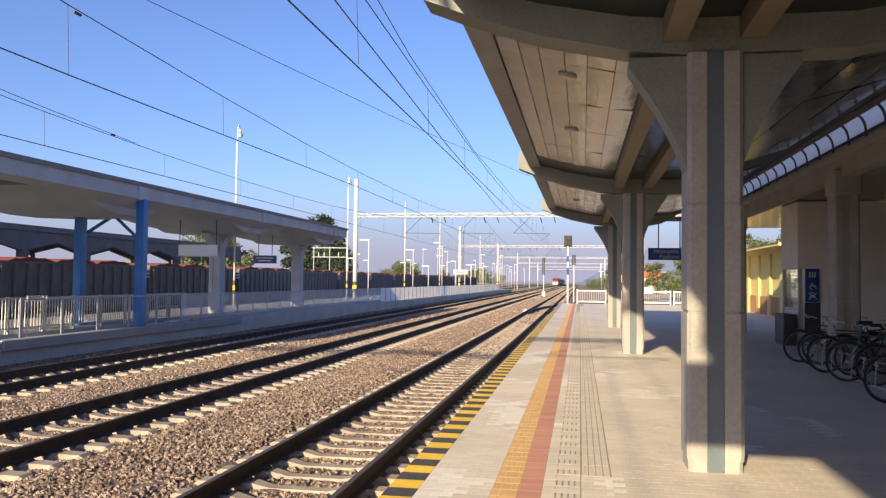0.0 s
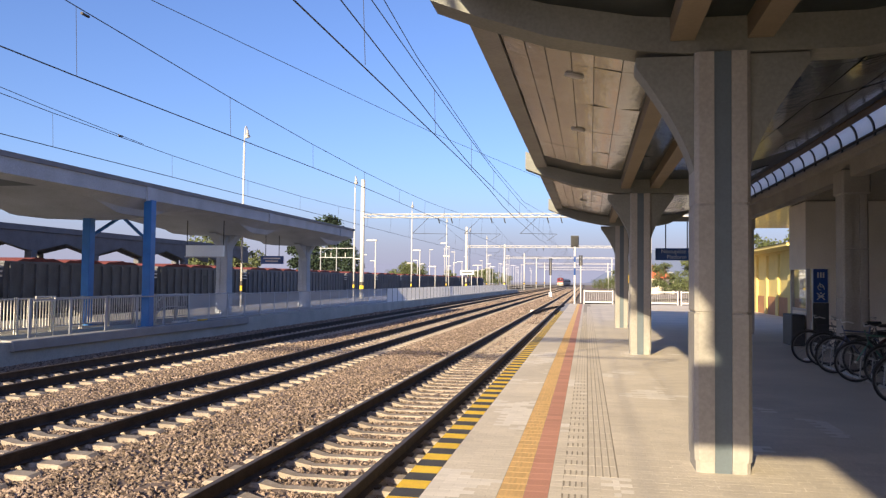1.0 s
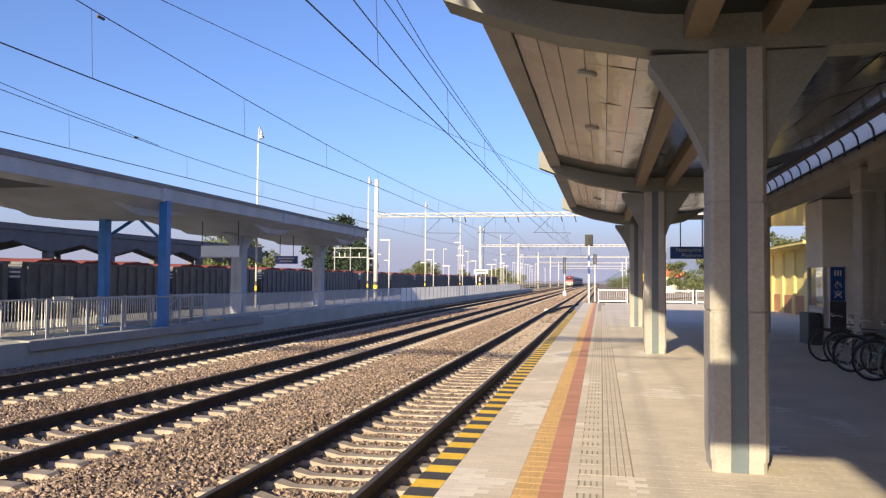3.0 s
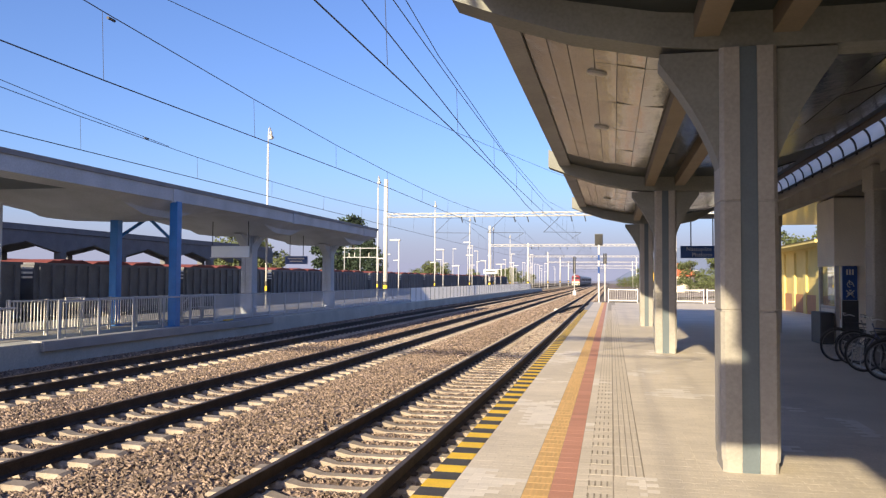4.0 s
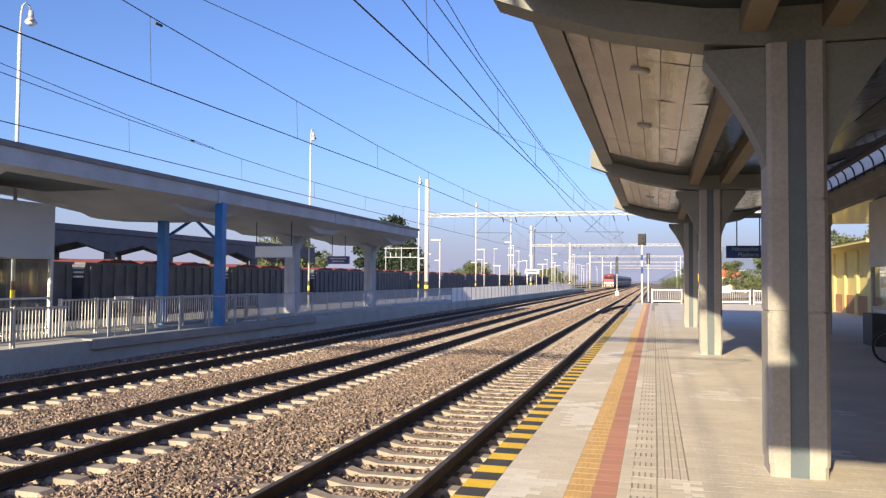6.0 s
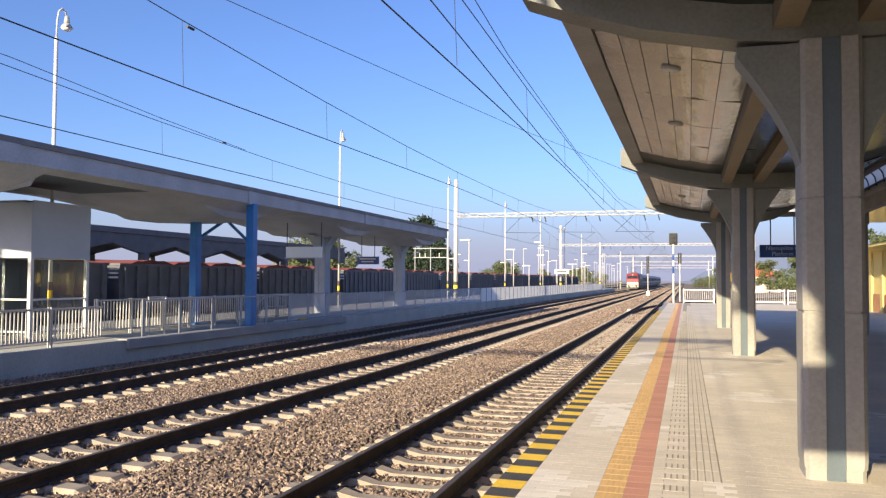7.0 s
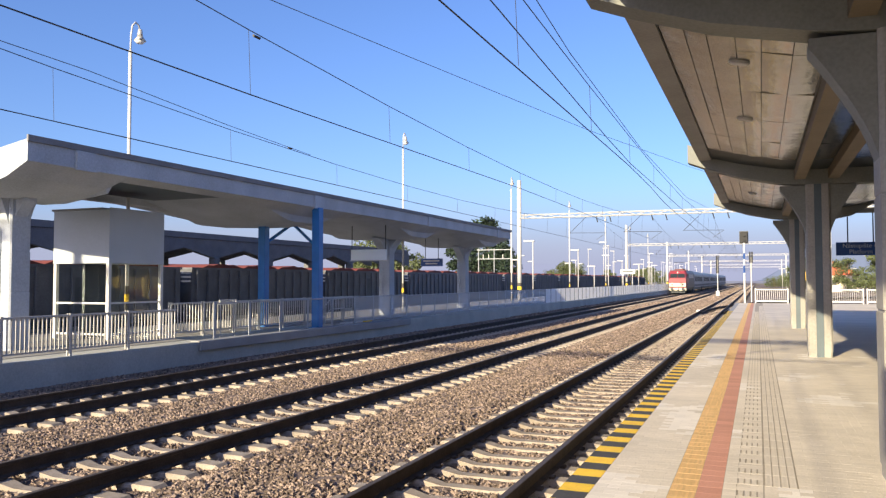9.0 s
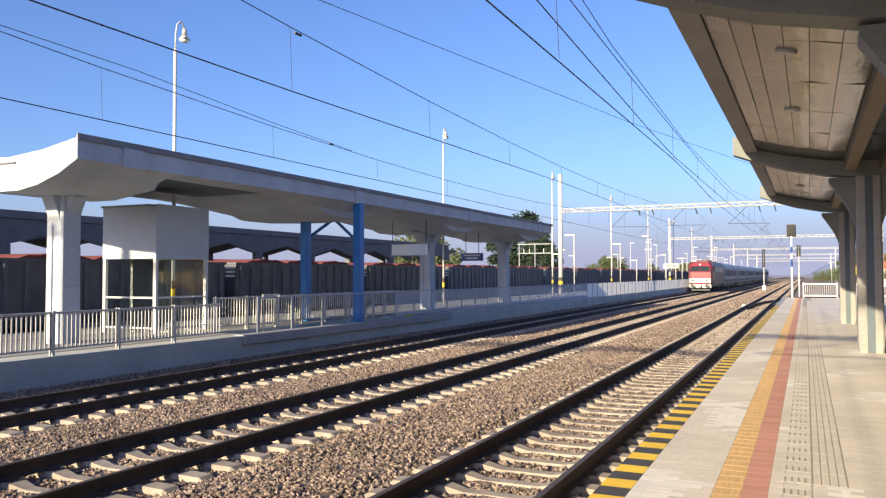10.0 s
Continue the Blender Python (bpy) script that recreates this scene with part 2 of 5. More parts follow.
def sweep(outline, x, z):
    """A bar of constant section that follows the gentle line of the tracks."""
    bm = bmesh.new()
    rings = [[bm.verts.new((x + bend(y) + u, y, z + v)) for u, v in outline] for y in STATIONS]
    n = len(outline)
    for a, b in zip(rings, rings[1:]):
        for i in range(n):
            bm.faces.new((a[i], a[(i + 1) % n], b[(i + 1) % n], b[i]))
    bm.faces.new(rings[0])
    bm.faces.new(rings[-1][::-1])
    bmesh.ops.recalc_face_normals(bm, faces=bm.faces[:])
    return bm


def sleeper_mesh():
    """A monoblock concrete sleeper: thicker under the rails, waisted between them, with bevelled shoulders."""
    bm = bmesh.new()
    rings = []
    for x, top, w in ((-1.30, -0.035, 0.125), (-1.25, 0.0, 0.14), (-0.95, 0.005, 0.14), (-0.55, 0.0, 0.135), (-0.35, -0.045, 0.11), (0.35, -0.045, 0.11), (0.55, 0.0, 0.135), (0.95, 0.005, 0.14), (1.25, 0.0, 0.14), (1.30, -0.035, 0.125)):
        rings.append([bm.verts.new(p) for p in ((x, -w, -0.2), (x, -w, top - 0.04), (x, -w + 0.03, top), (x, w - 0.03, top), (x, w, top - 0.04), (x, w, -0.2))])
    for a, b in zip(rings, rings[1:]):
        for i in range(6):
            bm.faces.new((a[i], a[(i + 1) % 6], b[(i + 1) % 6], b[i]))
    bm.faces.new(rings[0])
    bm.faces.new(rings[-1][::-1])
    bmesh.ops.recalc_face_normals(bm, faces=bm.faces[:])
    return mesh_of("sleeper", bm, SLEEPER)


SLEEPER_MESH = sleeper_mesh()
SPACING = 0.575


def track(name, x, first):
    t = thing(name, "concrete-sleepered railway track with rust-brown steel rails", "track", "station tracks", "structure")
    for side in (-0.7525, 0.7525):
        r = part("rail", sweep(RAIL_OUTLINE, x + side, RAIL_Z - 0.18), STEEL_RAIL, t)
        part("rail_head", sweep([(-0.033, 0), (0.033, 0), (0.027, 0.004), (-0.027, 0.004)], x + side, RAIL_Z), RAIL_TOP, r, "polished running surface")
    y = first
    while y < 150:
        s = part("sleeper", SLEEPER_MESH, SLEEPER, t, at=Matrix.Translation((x + bend(y), y, RAIL_Z - 0.19)))
        y += SPACING
    far = bmesh.new()
    while y < 420:
        box(far, x + bend(y) - 1.28, x + bend(y) + 1.28, y - 0.13, y + 0.13, RAIL_Z - 0.32, RAIL_Z - 0.19)
        y += SPACING
    tagged(part("sleepers", far, SLEEPER, t), kind="stuff")
    clips = bmesh.new()
    y = first
    while y < 45:
        for side in (-0.7525, 0.7525):
            for d in (-0.1, 0.1):
                box(clips, x + side + d - 0.03, x + side + d + 0.03, y - 0.055, y + 0.055, RAIL_Z - 0.191, RAIL_Z - 0.153)
        y += SPACING
    tagged(part("rail_fastenings", clips, STEEL_RAIL, t), kind="stuff")
    return t


for (name, x), first in zip(TRACKS, (2.0, 1.7, 1.9)):
    track(name, x, first - 24 * SPACING)


def ballast():
    """One bed with low shoulders between the sleepers of all tracks."""
    rng = np.random.default_rng(4)
    xs = np.concatenate([np.arange(-14.28, -1.6, 0.14)])
    ys = np.concatenate([np.arange(-20, 60, 0.3), np.arange(60, 160, 1.5), np.arange(160, 700, 12)])
    verts, faces = [], []
    for y in ys:
        for x in xs:
            z = BED_Z
            gap = min(abs(x - c) for _, c in TRACKS)
            if gap > 1.2:
                z += 0.07 * min(1, (gap - 1.2) / 0.4)
            if x < -13.35:
                z += 0.15 * min(1, (-13.35 - x) / 0.35)
            verts.append((x + bend(y), y, z + rng.normal(0, 0.012)))
    w = len(xs)
    for j in range(len(ys) - 1):
        for i in range(w - 1):
            a = j * w + i
            faces.append((a, a + 1, a + w + 1, a + w))
    tagged(raw("ballast_bed", verts, faces, BALLAST), "grey-brown crushed stone ballast bed under the tracks", "ballast", "", "structure")
    # loose stones over the bed, denser towards the viewer's stretch
    base = np.array([(1, 0, 0), (-1, 0, 0), (0, 1, 0), (0, -1, 0), (0, 0, 1), (0, 0, -1)], float)
    tri = [(0, 2, 4), (2, 1, 4), (1, 3, 4), (3, 0, 4), (2, 0, 5), (1, 2, 5), (3, 1, 5), (0, 3, 5)]
    verts, faces = [], []

    def strew(count, y0, y1, size):
        k = len(verts)
        x = rng.uniform(-14.2, -1.75, count)
        y = y0 + (y1 - y0) * rng.uniform(0, 1, count) ** 1.35
        for i in range(count):
            gap = min(abs(x[i] - c) for _, c in TRACKS)
            if min(abs(abs(x[i] - c) - 0.7525) for _, c in TRACKS) < 0.09:
                continue
            near = min(((x[i] - c, f) for (_, c), f in zip(TRACKS, (2.0, 1.7, 1.9))), key=lambda q: abs(q[0]))
            off = (y[i] - near[1]) % SPACING
            if gap < 1.31 and (off < 0.15 or off > SPACING - 0.15):
                continue
            z = BED_Z + 0.01 + (0.07 * min(1, (gap - 1.2) / 0.4) if gap > 1.2 else 0) + (0.15 * min(1, (-13.35 - x[i]) / 0.35) if x[i] < -13.35 else 0)
            s = size * rng.uniform(0.55, 1.25, 3) * (1, 1, 0.75)
            p = base * s * rng.uniform(0.7, 1.2, (6, 1)) + rng.normal(0, size * 0.2, (6, 3))
            a, t = rng.uniform(0, 6.28), rng.uniform(-0.7, 0.7)
            c, sn = math.cos(a), math.sin(a)
            p = p @ np.array([(c, -sn, 0), (sn, c, 0), (0, 0, 1)]) @ np.array([(1, 0, 0), (0, math.cos(t), -math.sin(t)), (0, math.sin(t), math.cos(t))])
            p += (x[i] + bend(y[i]), y[i], z)
            m = len(verts)
            verts.extend(map(tuple, p))
            faces.extend((m + u, m + v, m + w2) for u, v, w2 in tri)

    strew(20000, -12, 4.5, 0.045)
    strew(78000, 4.5, 24, 0.034)
    strew(36000, 22, 48, 0.045)
    strew(28000, 46, 112, 0.085)
    strew(12000, 105, 260, 0.15)
    tagged(raw("ballast_stones", verts, faces, STONE), "loose angular grey and brown ballast stones", "ballast", "", "stuff")


ballast()

# ---- the near platform ----
EDGE_X, END_Y = -1.55, 61.5
PAVE = new("pavement")
PAVE.matrix_basis = Matrix.Translation((0, 6.5, 0)) @ pose(0, 0, 0, 0, 0, 0.2) @ Matrix.Translation((0, -6.5, 0))
tagged(PAVE, "station platform paved with grey concrete blocks and tactile strips", "platform", "", "structure")
part("platform_body", boxes((EDGE_X + 0.03, 13, -60, END_Y, -0.98, -0.06)), WALL_CONCRETE, PAVE)
part("platform_lip", boxes((EDGE_X, -1.30, -60, -4.3, -0.2, -0.004), (EDGE_X, -1.30, 45, END_Y, -0.2, -0.002)), CONCRETE_GREY, PAVE)
part("paving_bed", boxes((-1.30, 13, -60, END_Y, -0.06, -0.0009)), JOINT, PAVE)
STRIPE = 0.2575
for i in range(-36, 155):
    y = 5.25 + STRIPE * i
    if y > 45:
        break
    m = YELLOW if i % 2 == 0 else BLACK
    part("edge_stripe", boxes((EDGE_X, -1.302, y, y + STRIPE - 0.002, -0.2, 0.0)), m, PAVE, "yellow painted edge block" if i % 2 == 0 else "black painted edge block")


def tile_mesh(name, w, d, material, ribs=0):
    bm = bmesh.new()
    g = 0.0012
    box(bm, g, w - g, g, d - g, -0.03, 0.0)
    for k in range(ribs):
        x = w * (k + 0.5) / ribs
        box(bm, x - 0.010, x + 0.010, 0.012, d - 0.012, 0.0, 0.001)
    return mesh_of(name, bm, material)


TILE_O = tile_mesh("orange_tile", 0.206, 0.20, ORANGE, 5)
TILE_R = tile_mesh("red_tile", 0.190, 0.20, RED)
TILE_B = tile_mesh("barred_tile", 0.2, 0.20, PAVER, 3)
TILE_G = tile_mesh("grooved_tile", 0.25, 0.40, PAVER, 4)
for me, x, first, step, count in ((TILE_O, -0.712, 1.4, 0.2, 298), (TILE_R, -0.506, 1.4, 0.2, 298), (TILE_B, -0.21, 1.4, 0.4, 109), (TILE_G, 0.0, 7.0, 0.4, 120)):
    for i in range(count):
        part("tactile_tile", me, None, PAVE, at=Matrix.Translation((x, first + step * i, 0)))


def pavers():
    """Small concrete blocks in running bond; those nearest the first column are parts of their own."""
    plain, pale = ([], []), ([], [])
    rng = random.Random(3)
    single = None
    count = 0

    def block(verts, faces, a, b, c, e, z):
        g, k = 0.0006, len(verts)
        for z2, q in ((-0.004, g), (z - 0.0004, g), (z, g + 0.0005)):
            verts.extend(((a + q, c + q, z2), (b - q, c + q, z2), (b - q, e - q, z2), (a + q, e - q, z2)))
        for r in (0, 4):
            for s in range(4):
                faces.append((k + r + s, k + r + (s + 1) % 4, k + r + 4 + (s + 1) % 4, k + r + 4 + s))
        faces.append((k + 8, k + 9, k + 10, k + 11))

    v1, f1 = [], []
    block(v1, f1, 0, 0.2, 0, 0.1, 0)
    single = bpy.data.meshes.new("paving_block")
    single.from_pydata(v1, [], f1)
    single.materials.append(PAVER)

    def lay(x0, x1, y0, y1, w=0.2, d=0.1):
        nonlocal count
        nx, ny = int((x1 - x0) / w + 0.5), int((y1 - y0) / d + 0.5)
        for j in range(ny):
            for i in range(-1, nx + 1):
                a = x0 + i * w + (w / 2 if j % 2 else 0)
                b = min(a + w, x1)
                a = max(a, x0)
                if b - a < 0.03:
                    continue
                c, e = y0 + j * d, y0 + (j + 1) * d
                z = rng.uniform(-0.0002, 0.0002)
                if x0 > 0.2 and b - a > 0.199 and 5.8 < c < 8.2 and count < 290:
                    part("paving_block", single, None, PAVE, at=Matrix.Translation((a, c, z)))
                    count += 1
                    continue
                light = noise.noise((a * 1.6, c * 0.7, 4)) + 0.5 * noise.noise((a * 5, c * 3, 9)) > (0.22 if a < -0.6 else 0.42)
                block(*(pale if light else plain), a, b, c, e, z)

    lay(-1.298, -0.714, 1.4, 20.0)
    lay(0.26, 2.9, 1.4, 20.0)
    lay(-0.314, -0.21, 1.4, 20.0)
    for j in range(46):
        lay(-0.21, -0.01, 1.6 + 0.4 * j, 1.8 + 0.4 * j)
    lay(0.0, 0.26, 1.4, 7.0)
    tagged(raw("paving_blocks", *plain, PAVER, PAVE), "grey rectangular concrete paving blocks", "", "", "stuff")
    tagged(raw("paving_blocks", *pale, PAVER_PALE, PAVE), "paler worn concrete paving blocks", "", "", "stuff")


pavers()
part("paving_field", boxes((-1.30, -0.714, 20, END_Y, -0.06, 0), (-0.314, -0.212, 20, END_Y, -0.06, 0), (-0.212, 0.252, 20, END_Y, -0.06, -0.003), (0.252, 13, 20, END_Y, -0.06, 0), (2.9, 13, -60, 20, -0.06, 0), (-1.30, -0.714, -60, 1.4, -0.06, 0.0), (-0.314, 2.9, -60, 1.4, -0.06, 0.0)), PAVER, PAVE)
for strip, xa, xb in ((ORANGE, -0.712, -0.506), (RED, -0.506, -0.316)):
    rest = boxes(*((xa + 0.0012, xb - 0.0012, 1.2012 - 0.2 * i, 1.3988 - 0.2 * i, -0.03, 0.0) for i in range(110)))
    tagged(part("tactile_tiles", rest, strip, PAVE), kind="stuff")
# dirt packed into the grooves of the guiding tiles
DIRT = mat("groove_dirt", (0.34, 0.295, 0.235), 0.95, 3, 0.3, 60, 0.1)
grooves = bmesh.new()
for i in range(109):
    for k in range(4):
        box(grooves, -0.21 + 0.05 * k - 0.002, -0.21 + 0.05 * k + 0.011, 1.42 + 0.4 * i, 1.58 + 0.4 * i, 0.0005, 0.0028)
for i in range(120):
    for k in range(5):
        box(grooves, 0.0625 * k - 0.004, 0.0625 * k + 0.004, 7.0 + 0.4 * i, 7.396 + 0.4 * i, 0.0005, 0.0028)
tagged(part("groove_dirt", grooves, DIRT, PAVE), kind="stuff")


# ---- station canopy over the near platform ----
BEAM_LOW = [(-1.55, 4.43), (-1.12, 4.26), (-0.4, 4.02), (0.42, 3.85), (0.9, 3.80), (2.4, 3.80), (2.9, 3.90), (3.3, 4.10), (3.6, 4.33)]
SOFFIT = [(-1.12, 4.50), (-0.4, 4.30), (0.42, 4.14), (0.9, 4.10), (2.4, 4.10), (3.2, 4.22), (4.2, 4.52), (4.9, 4.78)]


def column_parts(t, x, y, top, strip=True, surface=CONCRETE, h=0.248):
    """A four-sided concrete column with chamfered corners, two shadow joints and a recessed painted strip."""
    c = 0.035
    bm = bmesh.new()
    rings = []
    for z, k in ((0, 0.945), (0.10, 0.945), (0.103, 0.985), (0.2, 1.0), (1.415, 1.0), (1.42, 0.95), (1.435, 0.95), (1.44, 0.99), (2.395, 0.99), (2.40, 0.945), (2.415, 0.945), (2.42, 0.98), (top, 0.98)):
        a = h * k
        d = min(0.04, a - 0.19)
        rings.append([bm.verts.new((u, v, z)) for u, v in ((-a + c, -a), (-0.075, -a), (-0.075, -a + d), (0.075, -a + d), (0.075, -a), (a - c, -a), (a, -a + c), (a, a - c), (a - c, a), (-a + c, a), (-a, a - c), (-a, -a + c))])
    for p, q in zip(rings, rings[1:]):
        for i in range(12):
            bm.faces.new((p[i], p[(i + 1) % 12], q[(i + 1) % 12], q[i]))
    bm.faces.new(rings[0][::-1])
    bm.faces.new(rings[-1])
    col = part("column", bm, surface, t, at=Matrix.Translation((x, y, 0)))
    if strip:
        part("painted_strip", boxes((-0.073, 0.073, -h + 0.018, -h + 0.044, 0, top)), STRIP_GREY, col, "recessed dark blue-grey painted strip")
    return col


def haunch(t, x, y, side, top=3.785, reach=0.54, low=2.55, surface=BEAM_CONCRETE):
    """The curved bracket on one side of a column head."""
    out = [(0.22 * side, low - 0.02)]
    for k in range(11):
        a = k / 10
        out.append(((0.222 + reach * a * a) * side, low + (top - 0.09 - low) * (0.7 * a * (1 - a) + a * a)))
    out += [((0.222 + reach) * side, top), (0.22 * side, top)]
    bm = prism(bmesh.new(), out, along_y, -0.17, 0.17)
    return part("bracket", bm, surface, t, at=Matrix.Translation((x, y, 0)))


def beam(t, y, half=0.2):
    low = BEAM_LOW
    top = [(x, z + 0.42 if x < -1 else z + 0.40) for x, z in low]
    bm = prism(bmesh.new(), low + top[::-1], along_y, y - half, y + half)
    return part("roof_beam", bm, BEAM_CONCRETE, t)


COLUMN_X, COLUMN_Y = 1.18, (-15.2, -3.9, 7.6, 19.2, 30.1)
canopy = thing("station_canopy", "concrete platform canopy on tall columns with curved beams", "canopy")
for y in COLUMN_Y:
    column_parts(canopy, COLUMN_X, y, 3.80)
    haunch(canopy, COLUMN_X, y, -1)
    haunch(canopy, COLUMN_X, y, 1)
    beam(canopy, y)


def slab(t, outline, y0, y1, thick, material, name="roof_slab"):
    top = [(x, z + thick) for x, z in outline]
    return part(name, prism(bmesh.new(), outline + top[::-1], along_y, y0, y1), material, t)


Y0, Y1 = -17.0, 32.4
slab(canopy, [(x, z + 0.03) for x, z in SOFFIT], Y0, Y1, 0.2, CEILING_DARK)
def soffit_z(x):
    for (xa, za), (xb, zb) in zip(SOFFIT, SOFFIT[1:]):
        if xa <= x <= xb:
            return za + (zb - za) * (x - xa) / (xb - xa)
    return SOFFIT[-1][1]


PANEL_RNG = random.Random(12)


def soffit_panel(xa, xb, y0, y1, material, warp):
    """One thin metal cassette, slightly dished and hung a little out of true."""
    g = 0.0045
    n = 4
    bm = bmesh.new()
    tilt, twist = PANEL_RNG.uniform(-warp, warp), PANEL_RNG.uniform(-warp, warp)
    grid = []
    for i in range(n + 1):
        for j in range(n + 1):
            u, v = i / n, j / n
            x, y = xa + g + (xb - xa - 2 * g) * u, y0 + g + (y1 - y0 - 2 * g) * v
            dish = 0.5 * warp * math.sin(math.pi * u) * math.sin(math.pi * v)
            z = soffit_z(xa) + (soffit_z(xb) - soffit_z(xa)) * u
            grid.append(bm.verts.new((x, y, z + tilt * (u - 0.5) + twist * (v - 0.5) - dish + 0.4 * warp * noise.noise((x * 3, y * 1.5, 2)))))
    for i in range(n):
        for j in range(n):
            k = i * (n + 1) + j
            bm.faces.new((grid[k], grid[k + 1], grid[k + n + 2], grid[k + n + 1]))
    bmesh.ops.recalc_face_normals(bm, faces=bm.faces[:])
    rim = bmesh.ops.extrude_face_region(bm, geom=bm.faces[:])
    bmesh.ops.translate(bm, vec=(0, 0, 0.018), verts=[v for v in rim["geom"] if isinstance(v, bmesh.types.BMVert)])
    bmesh.ops.recalc_face_normals(bm, faces=bm.faces[:])
    return part("ceiling_panel", bm, material, canopy, smooth=False)


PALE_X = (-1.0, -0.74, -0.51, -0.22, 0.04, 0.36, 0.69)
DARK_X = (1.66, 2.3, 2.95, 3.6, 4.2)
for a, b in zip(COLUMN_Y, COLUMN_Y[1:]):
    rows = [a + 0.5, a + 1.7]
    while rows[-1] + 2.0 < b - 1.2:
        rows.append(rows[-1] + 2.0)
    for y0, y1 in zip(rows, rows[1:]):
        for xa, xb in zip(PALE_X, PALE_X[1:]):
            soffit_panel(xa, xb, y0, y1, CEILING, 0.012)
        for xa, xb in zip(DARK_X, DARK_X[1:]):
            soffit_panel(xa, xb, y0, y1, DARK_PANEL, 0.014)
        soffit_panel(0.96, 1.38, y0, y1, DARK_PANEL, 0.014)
    for x in (0.72, 1.40):
        part("ceiling_rib", boxes((x, x + 0.22, a + 0.2, b - 0.2, 3.92, 4.13)), RIB, canopy)
# fascia along the free edge
part("fascia", boxes((-1.29, -1.02, Y0, Y1, 4.455, 4.86)), CONCRETE_GREY, canopy, "grey concrete edge fascia")
part("roof_cover", prism(bmesh.new(), [(-1.31, 4.87), (1.6, 4.75), (4.8, 5.0), (4.8, 5.05), (1.6, 4.8), (-1.31, 4.92)], along_y, Y0, Y1), ROOF, canopy)

# ---- the station side: beam, skylight band, columns, back hall ----
def see_through(name, colour, clear):
    """Thin sheet that scatters light through itself."""
    m = bpy.data.materials.new(name)
    m.use_nodes = True
    n, l = m.node_tree.nodes, m.node_tree.links
    out = n["Material Output"]
    tr, cl, df = n.new("ShaderNodeBsdfTranslucent"), n.new("ShaderNodeBsdfTransparent"), n.new("ShaderNodeBsdfDiffuse")
    tr.inputs["Color"].default_value = (*colour, 1)
    df.inputs["Color"].default_value = (*colour, 1)
    a, b = n.new("ShaderNodeMixShader"), n.new("ShaderNodeMixShader")
    a.inputs[0].default_value, b.inputs[0].default_value = 0.4, clear
    l.new(tr.outputs[0], a.inputs[1])
    l.new(df.outputs[0], a.inputs[2])
    l.new(a.outputs[0], b.inputs[1])
    l.new(cl.outputs[0], b.inputs[2])
    l.new(b.outputs[0], out.inputs["Surface"])
    return m


SKYLIGHT = see_through("milky_skylight", (0.95, 0.93, 0.92), 0.22)
hall = thing("station_building", "station building in deep shade beside the platform", "building", "", "structure")
part("long_beam", boxes((5.09, 5.35, Y0, 31, 3.85, 4.20)), CONCRETE, hall)
part("beam_flange", rounded(boxes((4.98, 5.42, Y0, 31, 4.201, 4.355)), 0.012), CONCRETE, hall)
part("beam_upstand", boxes((5.10, 5.35, Y0, 31, 4.356, 4.47)), CONCRETE, hall)
for y in (6.0, 17.0, 28.0):
    c = column_parts(hall, 5.2, y, 3.55, False)
    part("column_head", rounded(boxes((4.93, 5.47, y - 0.3, y + 0.3, 3.5, 4.0)), 0.03), CONCRETE, hall)
GLAZING = [(4.79, 4.815), (4.86, 4.80), (4.92, 4.77), (4.975, 4.715), (5.015, 4.64), (5.035, 4.56), (5.045, 4.47)]


def curved_sheet(line, thick, y0, y1):
    """A sheet of constant thickness bent along the line of (x, z) points."""
    inner = [(x - thick * 0.8, z - thick * 0.6) for x, z in line]
    return prism(bmesh.new(), line + inner[::-1], along_y, y0, y1)


RIB_MESH = mesh_of("skylight_rib", curved_sheet(GLAZING + [(5.05, 4.41), (5.05, 4.357)], 0.035, -0.03, 0.03), DARK_STEEL)
PANE_MESH = mesh_of("skylight_pane", curved_sheet(GLAZING, 0.008, 0.032, 0.908), SKYLIGHT)
y = 2.0
while y < 31:
    part("skylight_rib", RIB_MESH, None, hall, at=Matrix.Translation((0, y, 0)))
    part("skylight_pane", PANE_MESH, None, hall, at=Matrix.Translation((0, y, 0)))
    y += 0.94
part("skylight_rail", boxes((5.0, 5.06, 2.0, 31, 4.435, 4.468)), DARK_STEEL, hall)
part("skylight_header", boxes((4.60, 4.785, Y0, 31, 4.67, 4.83)), mat("dark_brown_header", (0.10, 0.082, 0.07), 0.7, 2, 0.15, 30, 0.1), hall, "dark brown header above the roof light")
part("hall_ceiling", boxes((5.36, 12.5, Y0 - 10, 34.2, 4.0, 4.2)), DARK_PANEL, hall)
# Unseen walls behind the viewer, added to keep sky light out of the hall.
part("unseen_end_wall", boxes((2.6, 9.59, -27.0, -26.7, 0, 3.99), (9.9, 12.5, -27.0, -26.7, 0, 3.99)), DARK_WALL, hall)
part("unseen_side_wall", boxes((2.6, 12.4, -17.5, -17.2, 0, 3.84)), DARK_WALL, hall)
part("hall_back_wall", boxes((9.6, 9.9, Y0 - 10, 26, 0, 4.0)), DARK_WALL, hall)

